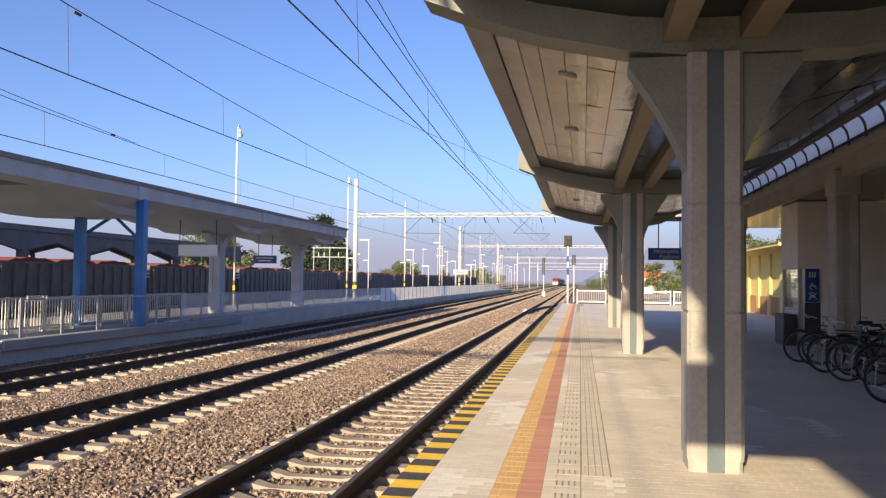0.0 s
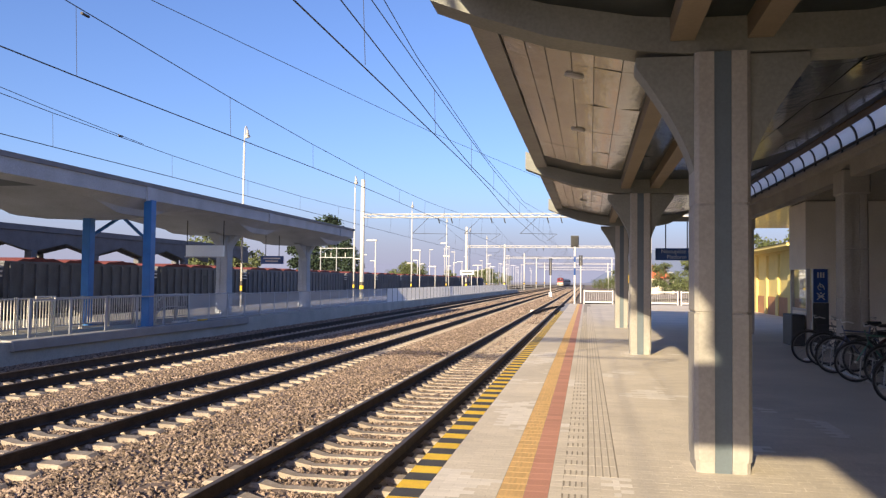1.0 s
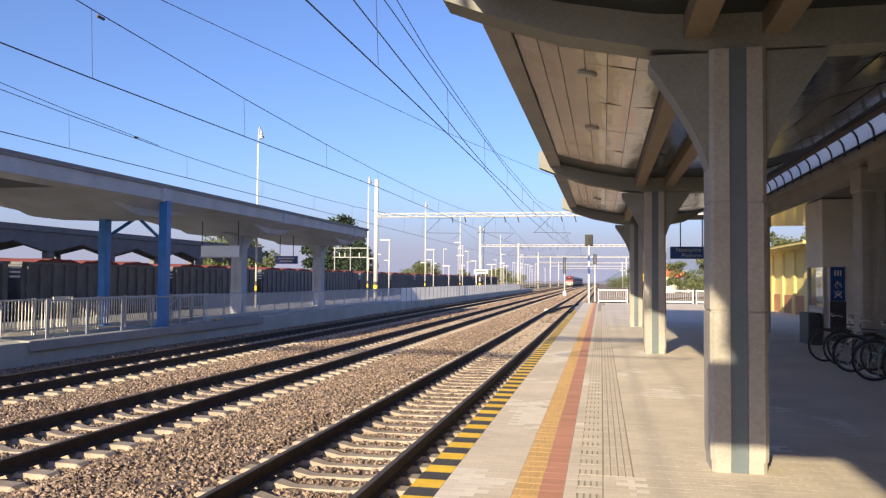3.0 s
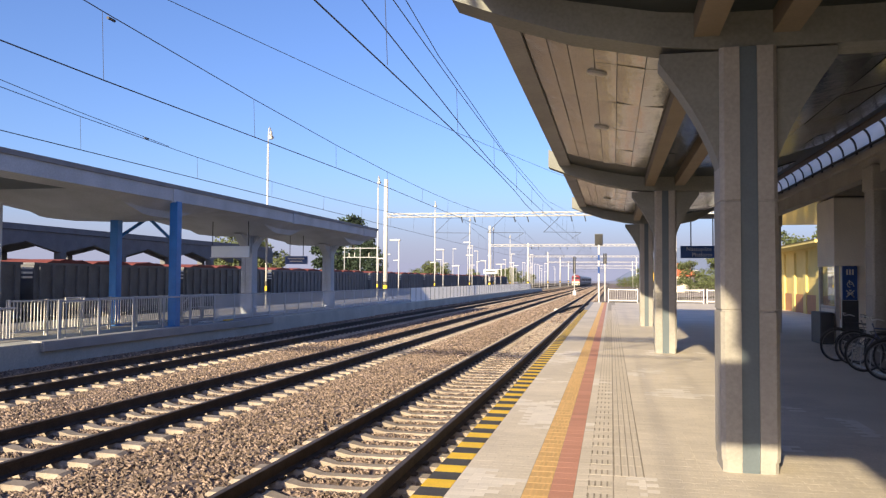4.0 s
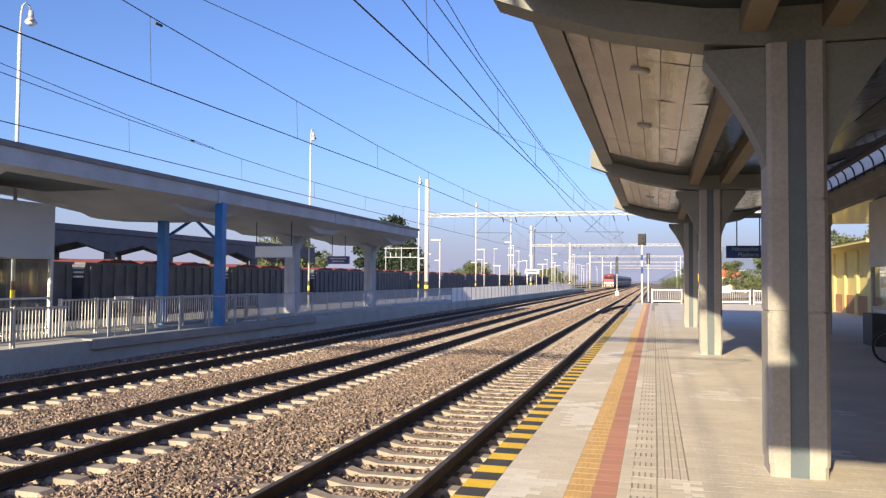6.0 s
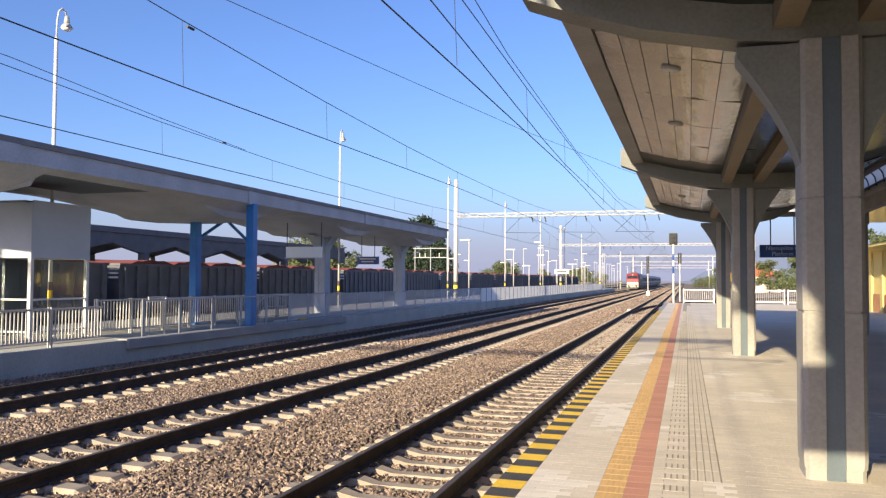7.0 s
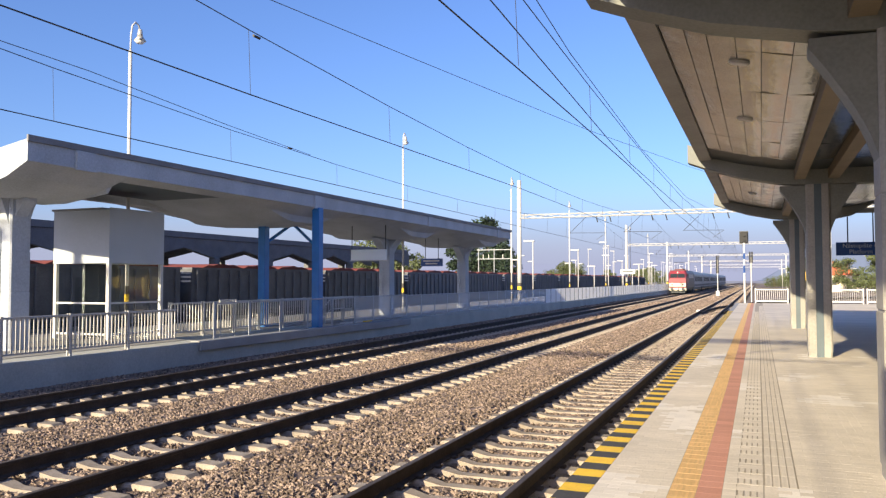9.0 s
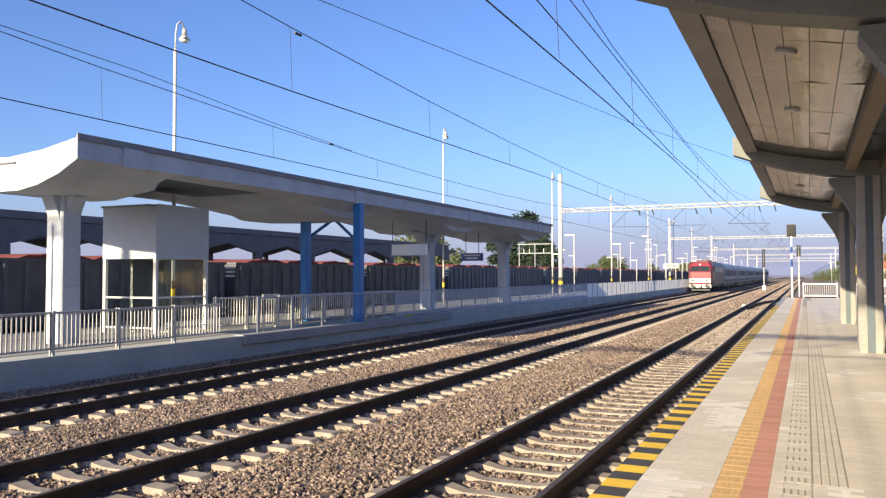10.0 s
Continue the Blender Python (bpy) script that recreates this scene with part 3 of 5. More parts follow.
for y in (9.75, 13.25, 21.3, 24.8):
    lamp = thing("ceiling_light", "small oval white ceiling light under the canopy", "lamp", "canopy lights", at=pose(-0.2, y, 4.252, 0, 11.5, 0))
    part("rim", prism(bmesh.new(), [(0.12 * math.cos(k * math.pi / 8), 0.07 * math.sin(k * math.pi / 8)) for k in range(16)], along_z, -0.018, 0.02), GALV, lamp)
    part("diffuser", prism(bmesh.new(), [(0.10 * math.cos(k * math.pi / 8), 0.055 * math.sin(k * math.pi / 8)) for k in range(16)], along_z, -0.03, -0.019), WHITE, lamp)


# ---- far platform ----
FAR_X = -14.3
# the stairway well runs between x -15.95 and -14.72, y 18.0 and 26.2
WELL = (-15.95, -14.72, 18.0, 26.2)
setting("platform_far", boxes((-21.4, FAR_X, -60, WELL[2], -0.98, -0.002), (-21.4, FAR_X, WELL[3], 160, -0.98, -0.002), (-21.4, WELL[0], WELL[2], WELL[3], -0.98, -0.002), (WELL[1], FAR_X, WELL[2], WELL[3], -0.98, -0.002)), WALL_CONCRETE, "island platform with a plain grey concrete edge wall", "platform")
setting("pavement_far", boxes((-21.2, -15.1, -60, WELL[2] - 0.1, -0.03, 0.012), (-21.2, -15.1, WELL[3] + 0.1, 160, -0.03, 0.012), (-21.2, WELL[0] - 0.1, WELL[2] - 0.1, WELL[3] + 0.1, -0.03, 0.012)), ISLAND_PAVE, "grey block paving of the island platform", "platform")
steps = thing("stairs_1", "dark concrete stairway leading down below the island platform", "stairs", "", "structure")
for k in range(5):
    part("step", boxes((WELL[0] + 0.01, WELL[1] - 0.01, WELL[3] - 0.01 - 0.3 * (k + 1), WELL[3] - 0.01 - 0.3 * k, -0.975, -0.18 - 0.17 * k)), CONCRETE_GREY, steps)
setting("trim_ramp", rounded(boxes((FAR_X - 0.30, FAR_X + 0.10, 17.4, 31.2, -0.24, 0.03)), 0.015), CONCRETE_GREY, "pale concrete coping over the stairway wall", "coping")

FAR_COLS = (13.7, 24.1, 34.3, 44.8)
MID = -16.9
wing_top = [(2.3, 4.76), (1.2, 4.56), (0, 4.45), (-1.2, 4.56), (-2.3, 4.76)]
endp = [(-2.3, 4.05), (-1.7, 3.84), (-1.0, 3.72), (-0.4, 3.66), (0.4, 3.66), (1.0, 3.76), (1.7, 3.98), (2.3, 4.28)]
far = thing("platform_canopy", "grey concrete butterfly canopy on the island platform", "canopy")
bm = bmesh.new()
rings = []
FLAT = [(-2.3, 4.28), (-1.75, 4.20), (-1.7, 4.40), (-0.4, 4.34), (0.4, 4.34), (1.7, 4.40), (1.75, 4.20), (2.3, 4.28)]


def shell_row(y):
    """The soffit's section: deep and dished at a column, shallow between columns."""
    off = min(abs(y - c) for c in FAR_COLS)
    if y < 14.95:
        return endp
    run = 0.35 if y < 17 else 3.1
    k = max(0.0, 1 - max(0.0, off - (1.25 if y < 17 else 0.9)) / run)
    k = k ** 1.3
    return [(u, f + (e - f) * k) for (u, f), (_, e) in zip(FLAT, endp)]


shell_y = [12.15, 12.9, 14.9, 15.0, 15.1, 15.2, 15.3, 17.5] + [19.5 + 0.36 * k for k in range(78)]
for y in shell_y:
    rows = shell_row(y)
    rings.append([bm.verts.new((MID + (u if u > -1.2 else -1.0 + (u + 1.0) * 1.8), y, v)) for u, v in rows + wing_top])
for p, q in zip(rings, rings[1:]):
    for i in range(len(p)):
        bm.faces.new((p[i], p[(i + 1) % len(p)], q[(i + 1) % len(p)], q[i]))
bm.faces.new(rings[0][::-1])
bm.faces.new(rings[-1])
bmesh.ops.recalc_face_normals(bm, faces=bm.faces[:])
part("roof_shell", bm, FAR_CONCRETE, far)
for side in (-1, 1):
    x = MID + (2.3 if side > 0 else -3.34)
    part("roof_edge", boxes((min(x, x + 0.05 * side), max(x, x + 0.05 * side), 12.12, 47.33, 4.70, 4.84)), ROOF, far, "dark metal roof edging")
    for y in FAR_COLS:
        part("edge_rib", boxes((min(x, x + 0.03 * side), max(x, x + 0.07 * side), y - 0.29, y + 0.29, 4.24, 4.69)), FAR_CONCRETE, far)
part("soffit_sheet", boxes((MID - 1.6, MID + 1.6, 15.4, 20.2, 4.315, 4.33)), STRIP_GREY, far, "dark blue-grey soffit sheet")
part("roof_edge", boxes((MID - 0.3, MID + 0.3, 12.10, 12.14, 4.30, 4.33)), ROOF, far)
for y in FAR_COLS:
    if y == 24.1:
        continue
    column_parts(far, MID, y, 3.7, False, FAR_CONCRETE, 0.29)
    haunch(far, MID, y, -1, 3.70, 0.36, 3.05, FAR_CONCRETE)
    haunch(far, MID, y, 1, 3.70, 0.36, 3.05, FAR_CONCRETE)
    reach = 1.15 if y > 20 else 0.3
    for side in (-1, 1):
        out = [(0.22 * side, 2.53)]
        for k in range(13):
            a = k / 12
            out.append(((0.222 + reach * a * a) * side, 2.55 + 1.15 * (0.9 * a * (1 - a) + a * a)))
        out.append((0.22 * side, 3.70))
        part("bracket", prism(bmesh.new(), out, along_x, -0.2, 0.2), FAR_CONCRETE, far, at=Matrix.Translation((MID, y, 0)))
for x, z in ((-14.62, 4.27), (MID, 3.68)):
    part("blue_post", rounded(boxes((x - 0.145, x + 0.145, 23.95, 24.25, 0.0, z)), 0.012), BLUE, far, "bright blue steel post")
    part("post_foot", boxes((x - 0.24, x + 0.24, 23.86, 24.34, 0.0, 0.03)), BLUE, far)
for k in (-1, 1):
    part("blue_brace", tubes([([(MID, 24.1 + 1.9 * (1 + k), 3.0), (MID, 26.0, 3.9)], 0.06)], 6), BLUE, far, "slanting blue steel brace")
part("blue_post", rounded(boxes((MID - 0.1, MID + 0.1, 27.75, 27.95, 0.0, 4.02)), 0.01), BLUE, far, "bright blue steel post")

# ---- railings ----
BAY = 1.74


STAIR_GREY = mat("dull_grey_railing_paint", (0.33, 0.345, 0.365), 0.6, 3, 0.12, 40, 0.05)


def railing_bay(name, label, group, at, length=BAY, height=0.95, bars=16, steel=None):
    steel = steel or GALV
    t = thing(name, label, "railing", group, at=at)
    for dx in (-0.02, 0.02):
        part("post", boxes((dx - 0.035 if dx < 0 else dx, dx if dx < 0 else dx + 0.035, -0.03, 0.03, 0.0, height)), steel, t)
    part("top_rail", rounded(boxes((-0.035, 0.035, 0.031, length - 0.031, height - 0.07, height - 0.02)), 0.008), steel, t)
    part("bottom_rail", boxes((-0.02, 0.02, 0.031, length - 0.031, 0.13, 0.17)), steel, t)
    me = mesh_of("bar", boxes((-0.011, 0.011, -0.014, 0.014, 0.171, height - 0.071)), steel)
    for k in range(bars):
        part("bar", me, steel, t, at=Matrix.Translation((0, length * (k + 0.5) / bars, 0)))
    return t


first = railing_bay("platform_railing", "galvanised steel platform railing with upright bars", "bar railing bays", pose(-14.45, 16.68 - BAY, 0.0))
for k in range(2, 12):
    copy_thing(first, pose(-14.45, 16.68 - BAY * k, 0.0))
MILKY = see_through("milky_railing_sheet", (0.88, 0.88, 0.88), 0.66)


def sheet_bay(at, length):
    t = thing("sheet_railing", "grey steel railing with flat posts and milky sheet infill", "railing", "sheet railing bays", at=at)
    part("post", rounded(boxes((-0.012, 0.012, -0.055, 0.055, 0.0, 1.06)), 0.006), STAIR_GREY, t)
    part("top_rail", rounded(boxes((-0.025, 0.025, 0.061, length - 0.061, 1.0, 1.04)), 0.008), STAIR_GREY, t)
    part("bottom_rail", boxes((-0.02, 0.02, 0.061, length - 0.061, 0.07, 0.11)), STAIR_GREY, t)
    part("infill", boxes((-0.004, 0.004, 0.07, length - 0.07, 0.115, 0.995)), MILKY, t, "thin milky infill sheet")
    return t


SHEET = 1.62


def open_bay(at, length):
    t = thing("open_railing", "grey steel railing with flat posts and a single rail", "railing", "open railing bays", at=at)
    part("post", rounded(boxes((-0.012, 0.012, -0.06, 0.06, 0.0, 1.04)), 0.006), STAIR_GREY, t)
    part("top_rail", rounded(boxes((-0.025, 0.025, 0.071, length - 0.071, 0.98, 1.02)), 0.008), STAIR_GREY, t)
    return t


free = open_bay(pose(-14.48, 18.3, 0.03), 1.65)
for k in range(1, 5):
    copy_thing(free, pose(-14.48, 18.3 + 1.65 * k, 0.03))
sheet = sheet_bay(pose(-14.48, 26.6, 0.03), SHEET)
for k in range(1, 18):
    y = 26.6 + SHEET * k
    copy_thing(sheet, pose(-14.48 + bend(y), y, 0.03 if y < 31 else 0.0))
WHITE_SHEET = see_through("white_translucent_sheet", (0.97, 0.96, 0.94), 0.05)


def fence_bay(at):
    t = thing("panel_fence", "white translucent sheet fence between slim dark posts", "fence", "panel fence bays", at=at)
    part("post", boxes((0.012, 0.03, -0.03, 0.03, 0.0, 1.06)), DARK_STEEL, t)
    part("panel", boxes((0.0, 0.006, 0.0, SHEET, 0.03, 1.03)), WHITE_SHEET, t, "white translucent sheet")
    return t


first_panel = fence_bay(pose(-14.48 + bend(26.6 + SHEET * 18), 26.6 + SHEET * 18, 0.0))
for k in range(19, 72):
    y = 26.6 + SHEET * k
    copy_thing(first_panel, pose(-14.48 + bend(y), y, 0.0))
stair = railing_bay("stair_railing", "grey steel railing with upright bars round the stairway", "stair railing bays", pose(-16.0, 18.2, 0.0), 1.45, 1.05, 11, GALV)
for k in range(1, 8):
    copy_thing(stair, pose(-16.0, 18.2 + 1.45 * k, 0.0))
slope = thing("stair_handrail", "slanting pair of steel handrails down the stairway", "handrail")
for z in (0.55, 0.95):
    part("rail", tubes([([(-15.9, 28.4, z), (-15.9, 27.2, z - 0.02), (-15.9, 24.0, z - 1.9)], 0.02)], 6), GALV, slope)
part("post", tubes([([(-15.9, 28.3, 0.0), (-15.9, 28.3, 0.95)], 0.02)], 6), GALV, slope)
mark = thing("step_marker", "low white edge block beside the stairway", "marker", "step markers", at=Matrix.Translation((-14.9, 26.7, 0.012)))
part("block", rounded(boxes((-0.12, 0.12, -0.3, 0.3, 0, 0.06)), 0.01), WHITE, mark)
copy_thing(mark, Matrix.Translation((-14.9, 27.55, 0.012)))
mark = thing("step_marker", "low yellow edge block beside the stairway", "marker", "step markers", at=Matrix.Translation((-14.9, 28.45, 0.012)))
part("block", rounded(boxes((-0.12, 0.12, -0.35, 0.35, 0, 0.06)), 0.01), YELLOW, mark)
gate = thing("handrail", "white painted flat handrail frame beside the stairway", "handrail", at=Matrix.Translation((-15.85, 20.25, 0)))
part("frame", boxes((-0.02, 0.02, 0, 0.86, 1.05, 1.08), (-0.02, 0.02, 0, 0.86, 0.92, 0.95), (-0.02, 0.02, 0, 0.03, 0.951, 1.049), (-0.02, 0.02, 0.83, 0.86, 0.951, 1.049)), WHITE, gate)
for y in (0.05, 0.8):
    part("leg", boxes((-0.012, 0.012, y - 0.012, y + 0.012, -0.98, 0.919)), STAIR_GREY, gate)


# ---- lift tower with glazed foot on the island platform ----
SHELTER_GREY = mat("pale_blue_grey_panel", (0.47, 0.505, 0.535), 0.6, 1.2, 0.08, 30, 0.05)


def lift_tower():
    t = thing("lift_shelter", "pale grey panelled shelter with a glazed lower half", "shelter")
    x0, x1, y0, y1 = -19.12, -17.0, 16.85, 19.03
    part("side_panel", boxes((x1 - 0.06, x1, y0 + 0.061, y1, 2.18, 3.76)), SHELTER_GREY, t)
    part("side_panel", boxes((x0, x0 + 0.06, y0 + 0.061, y1, 2.18, 3.70)), SHELTER_GREY, t)
    part("front_panel", boxes((x0, x1, y0, y0 + 0.06, 2.18, 3.70)), SHELTER_GREY, t)
    part("back_panel", boxes((x0 + 0.061, x1 - 0.061, y1 - 0.06, y1, 2.18, 3.70)), SHELTER_GREY, t)
    part("roof", boxes((x0 - 0.05, x1 - 0.25, y0 - 0.04, y1 + 0.04, 3.702, 3.76)), CONCRETE_GREY, t)
    for x in (x0 + 0.06, x1 - 0.06):
        for y in (y0 + 0.06, y1 - 0.06):
            part("corner_post", rounded(boxes((x - 0.055, x + 0.055, y - 0.055, y + 0.055, 0.012, 2.179)), 0.008), WHITE, t)
    for z in (1.02, 0.14):
        part("cross_rail", boxes((x0 + 0.12, x1 - 0.12, y0 + 0.03, y0 + 0.08, z, z + 0.05)), WHITE, t)
        part("cross_rail", boxes((x1 - 0.08, x1 - 0.03, y0 + 0.12, y1 - 0.12, z, z + 0.05)), WHITE, t)
    p = part("pane", boxes((x0 + 0.12, x1 - 0.12, y0 + 0.05, y0 + 0.058, 0.2, 2.17)), PANE, t)
    q = part("pane", boxes((x1 - 0.058, x1 - 0.05, y0 + 0.12, y1 - 0.12, 0.2, 2.17)), PANE, t)
    for o in (p, q):
        o.visible_shadow = False
    part("core", boxes((x0 + 0.5, x0 + 0.6, y0 + 0.6, y1 - 0.3, 0.012, 2.17)), DARK_STEEL, t)


lift_tower()


# ---- boards and signs ----
def text_part(parent, words, size, x, y, z, material, align="CENTER"):
    cu = bpy.data.curves.new("lettering", "FONT")
    cu.body, cu.size, cu.extrude, cu.align_x = words, size, 0.002, align
    tmp = bpy.data.objects.new("lettering", cu)
    scene.collection.objects.link(tmp)
    bpy.context.view_layer.update()
    me = bpy.data.meshes.new_from_object(tmp.evaluated_get(bpy.context.evaluated_depsgraph_get()))
    bpy.data.objects.remove(tmp)
    me.materials.clear()
    me.materials.append(material)
    ob = new("lettering", me)
    ob.parent = parent
    ob.matrix_basis = pose(x, y, z, 90)
    return ob


def hung_sign(name, label, x0, x1, y, z0, z1, ceiling, face, rods=(0.2, 0.8)):
    t = thing(name, label, "sign")
    part("panel", rounded(boxes((x0, x1, y - 0.05, y + 0.05, z0, z1)), 0.01), face, t)
    for k in rods:
        x = x0 + (x1 - x0) * k
        part("hanger", tubes([([(x, y, z1), (x, y, ceiling)], 0.022)], 6), DARK_STEEL, t)
    return t


board = hung_sign("display_board", "pale blue-white departure board hung under the canopy", -17.05, -15.3, 31.0, 2.58, 3.06, 4.12, mat("pale_board", (0.90, 0.97, 1.0), 0.15, 2, 0.05, 20, 0.0), (0.02, 0.98))
part("lower_trim", boxes((-17.1, -15.25, 30.94, 31.06, 2.545, 2.575)), WHITE, board)
s2 = hung_sign("platform_sign", "blue hanging platform sign with two white lines", -18.45, -17.1, 42.0, 2.5, 2.95, 4.12, SIGN_BLUE)
for z, w in ((2.78, 0.5), (2.62, 0.38)):
    part("text_bar", boxes((-17.78 - w, -17.78 + w, 41.93, 41.949, z, z + 0.07)), WHITE, s2)


# ---- lamps on the island platform ----
def tall_lamp(x, y, h=9.9):
    t = thing("street_lamp", "tall slender galvanised lamp post with a bell-shaped head", "lamp post", "tall platform lamps", at=pose(x, y, 0.012, 0, 0, 98))
    part("pole", tubes([([(0, 0, 0), (0, 0, h - 0.7)], 0.058)], 8), WHITE_STEEL, t, smooth=True)
    part("crook", tubes([([(0, 0, h - 0.7), (0.02, 0, h - 0.15), (0.09, 0, h + 0.16), (0.25, 0, h + 0.31), (0.42, 0, h + 0.26), (0.49, 0, h + 0.08)], 0.03)], 6), WHITE_STEEL, t, smooth=True)
    part("housing", tube(bmesh.new(), [(0.49, 0, h + 0.14), (0.49, 0, h - 0.10)], 0.07, 10, 0.095), GALV, t, smooth=True)
    bm = bmesh.new()
    tube(bm, [(0.49, 0, h - 0.10), (0.49, 0, h - 0.24)], 0.10, 12, 0.2)
    part("bell_shade", bm, GALV, t, smooth=True)
    part("globe", tube(bmesh.new(), [(0.49, 0, h - 0.245), (0.49, 0, h - 0.33)], 0.18, 12, 0.1), WHITE, t, smooth=True)
    for k in range(3):
        part("warning_band", tubes([([(0, 0, 0.72 + 0.26 * k), (0, 0, 0.98 + 0.26 * k)], 0.07)], 8), YELLOW if k == 1 else BLACK, t, "yellow warning band" if k == 1 else "black warning band")
    return t


for k in range(7):
    tall_lamp(-19.0, 19.6 + 21.05 * k)


def low_lamp(x, y, h=5.1, turn=0, base=0.012):
    t = thing("platform_lamp", "low platform lamp with a flat white tilted head", "lamp post", "low platform lamps", at=pose(x, y, base, 0, 0, turn))
    part("pole", tubes([([(0, 0, 0), (0, 0, h)], 0.05)], 6), WHITE_STEEL, t, smooth=True)
    part("head", rounded(boxes((-0.15, 0.85, -0.16, 0.16, h - 0.02, h + 0.12)), 0.04), WHITE, t)
    return t


for x, y, h, turn in ((-19.3, 69.3, 5.2, 180), (-19.3, 88.4, 5.05, 180), (-19.3, 105.4, 6.7, 180), (-19.3, 107.4, 5.0, 180), (-19.3, 97.6, 3.35, 180), (-19.3, 135.8, 4.3, 180), (-19.5, 155, 5.0, 180), (-27, 88, 5.0, 0), (-27, 118, 5.2, 180), (-31, 104, 6.0, 0), (-31, 140, 6.2, 180), (-24, 170, 6, 0), (-33, 190, 7, 0)):
    low_lamp(x, y, h, turn, 0.012 if x > -21 and y < 160 else -0.98)


# ---- freight train, platform beyond ----
def wagon():
    t = thing("freight_wagon", "dark grey ribbed open freight wagon with white end marks", "wagon", "parked freight wagons")
    L = 10.7
    part("body", boxes((-1.4, 1.4, 0.15, L - 0.15, 1.1, 2.95)), WAGON, t)
    part("underframe", boxes((-1.3, 1.3, 0.0, L, 0.85, 1.09)), DARK_STEEL, t)
    part("top_rim", boxes((-1.46, 1.46, 0.1, L - 0.1, 2.951, 3.05)), WAGON, t)
    rib = mesh_of("rib", boxes((0, 0.09, -0.06, 0.06, 1.1, 2.95)), WAGON)
    for k in range(14):
        part("rib", rib, WAGON, t, at=Matrix.Translation((1.4, 0.45 + (L - 0.9) * k / 13, 0)))
    part("door_panel", boxes((1.401, 1.45, L / 2 - 0.28, L / 2 + 0.28, 1.3, 2.6)), mat("wagon_door_paint", (0.09, 0.095, 0.10), 0.7, 1.2, 0.2, 20, 0.1), t)
    for k in range(3):
        part("end_mark", boxes((1.41, 1.50, L - 0.12, L + 0.38, 2.42 + 0.18 * k, 2.50 + 0.18 * k)), WHITE, t, "white end marking")
    heap = [(1.0, 2.96)] + [(1.0 + (L - 2.0) * k / 24, 3.06 + 0.16 * abs(math.sin(math.pi * 3 * k / 24)) ** 0.7 + 0.03 * math.sin(k * 2.3)) for k in range(25)] + [(L - 1.0, 2.96)]
    part("load", prism(bmesh.new(), heap, along_x, -1.3, 1.3), WAGON_RED, t, "heaped rust-red load above the rim")
    for y in (1.2, 2.9, L - 2.9, L - 1.2):
        for x in (-0.75, 0.75):
            bm = bmesh.new()
            tube(bm, [(x - 0.06, y, 0.46), (x + 0.06, y, 0.46)], 0.46, 16)
            part("wheel", bm, DARK_STEEL, t)
        part("axle_frame", boxes((-1.0, 1.0, y - 0.15, y + 0.15, 0.35, 0.84)), DARK_STEEL, t)
    return t


YARD = -0.98
for name, x in (("track_4", -24.0), ("track_5", -34.0)):
    y4 = thing(name, "rusty yard track under parked freight wagons", "track", "yard tracks", "structure")
    for side in (-0.7525, 0.7525):
        part("rail", sweep(RAIL_OUTLINE, x + side, YARD), STEEL_RAIL, y4)
w0 = wagon()
w0.matrix_basis = pose(-24.0, 26.9 - 11.15 * 3, YARD + 0.18)
for k in range(1, 16):
    y = 26.9 + 11.15 * (k - 3)
    copy_thing(w0, pose(-24.0 + bend(y), y, YARD + 0.18))


def covered_wagon():
    t = thing("covered_wagon", "rust-red covered freight wagon with a rounded roof", "wagon", "red freight wagons")
    part("body", boxes((-1.4, 1.4, 0.2, 12.6, 0.9, 3.0)), WAGON_RED, t)
    part("roof", prism(bmesh.new(), [(-1.45, 3.0), (1.45, 3.0), (1.2, 3.32), (0.6, 3.5), (-0.6, 3.5), (-1.2, 3.32)], along_y, 0.15, 12.65), WAGON_RED, t)
    part("underframe", boxes((-1.2, 1.2, 0.3, 12.5, 0.0, 0.89)), DARK_STEEL, t)
    return t


c0 = covered_wagon()
c0.matrix_basis = pose(-34.0, 18, YARD + 0.18)
for k in (-2, -1, 1, 2, 3, 4, 6, 7, 9, 10):
    copy_thing(c0, pose(-34.0 + bend(18 + 13.4 * k), 18 + 13.4 * k, YARD + 0.18))

# Dark grey stands in for the shade on this canopy's near side.
SHADE_GREY = mat("shaded_grey_concrete", (0.15, 0.155, 0.165), 0.9, 1.5, 0.2, 20, 0.1)
third = thing("platform_canopy", "dark shaded concrete canopy with peaked bays on a platform beyond", "canopy")
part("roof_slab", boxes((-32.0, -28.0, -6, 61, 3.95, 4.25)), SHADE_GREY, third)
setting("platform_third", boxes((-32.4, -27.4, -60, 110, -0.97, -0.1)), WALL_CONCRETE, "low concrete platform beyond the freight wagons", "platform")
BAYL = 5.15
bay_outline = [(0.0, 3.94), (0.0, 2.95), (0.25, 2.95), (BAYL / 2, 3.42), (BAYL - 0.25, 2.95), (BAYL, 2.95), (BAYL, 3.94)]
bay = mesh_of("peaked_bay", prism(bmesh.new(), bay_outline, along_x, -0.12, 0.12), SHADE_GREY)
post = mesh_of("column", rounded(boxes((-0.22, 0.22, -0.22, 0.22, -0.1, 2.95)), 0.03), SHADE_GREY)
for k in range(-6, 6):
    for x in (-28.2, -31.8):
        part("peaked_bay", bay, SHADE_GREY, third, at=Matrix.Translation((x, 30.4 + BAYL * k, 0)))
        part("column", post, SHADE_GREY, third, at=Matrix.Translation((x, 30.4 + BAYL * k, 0)))


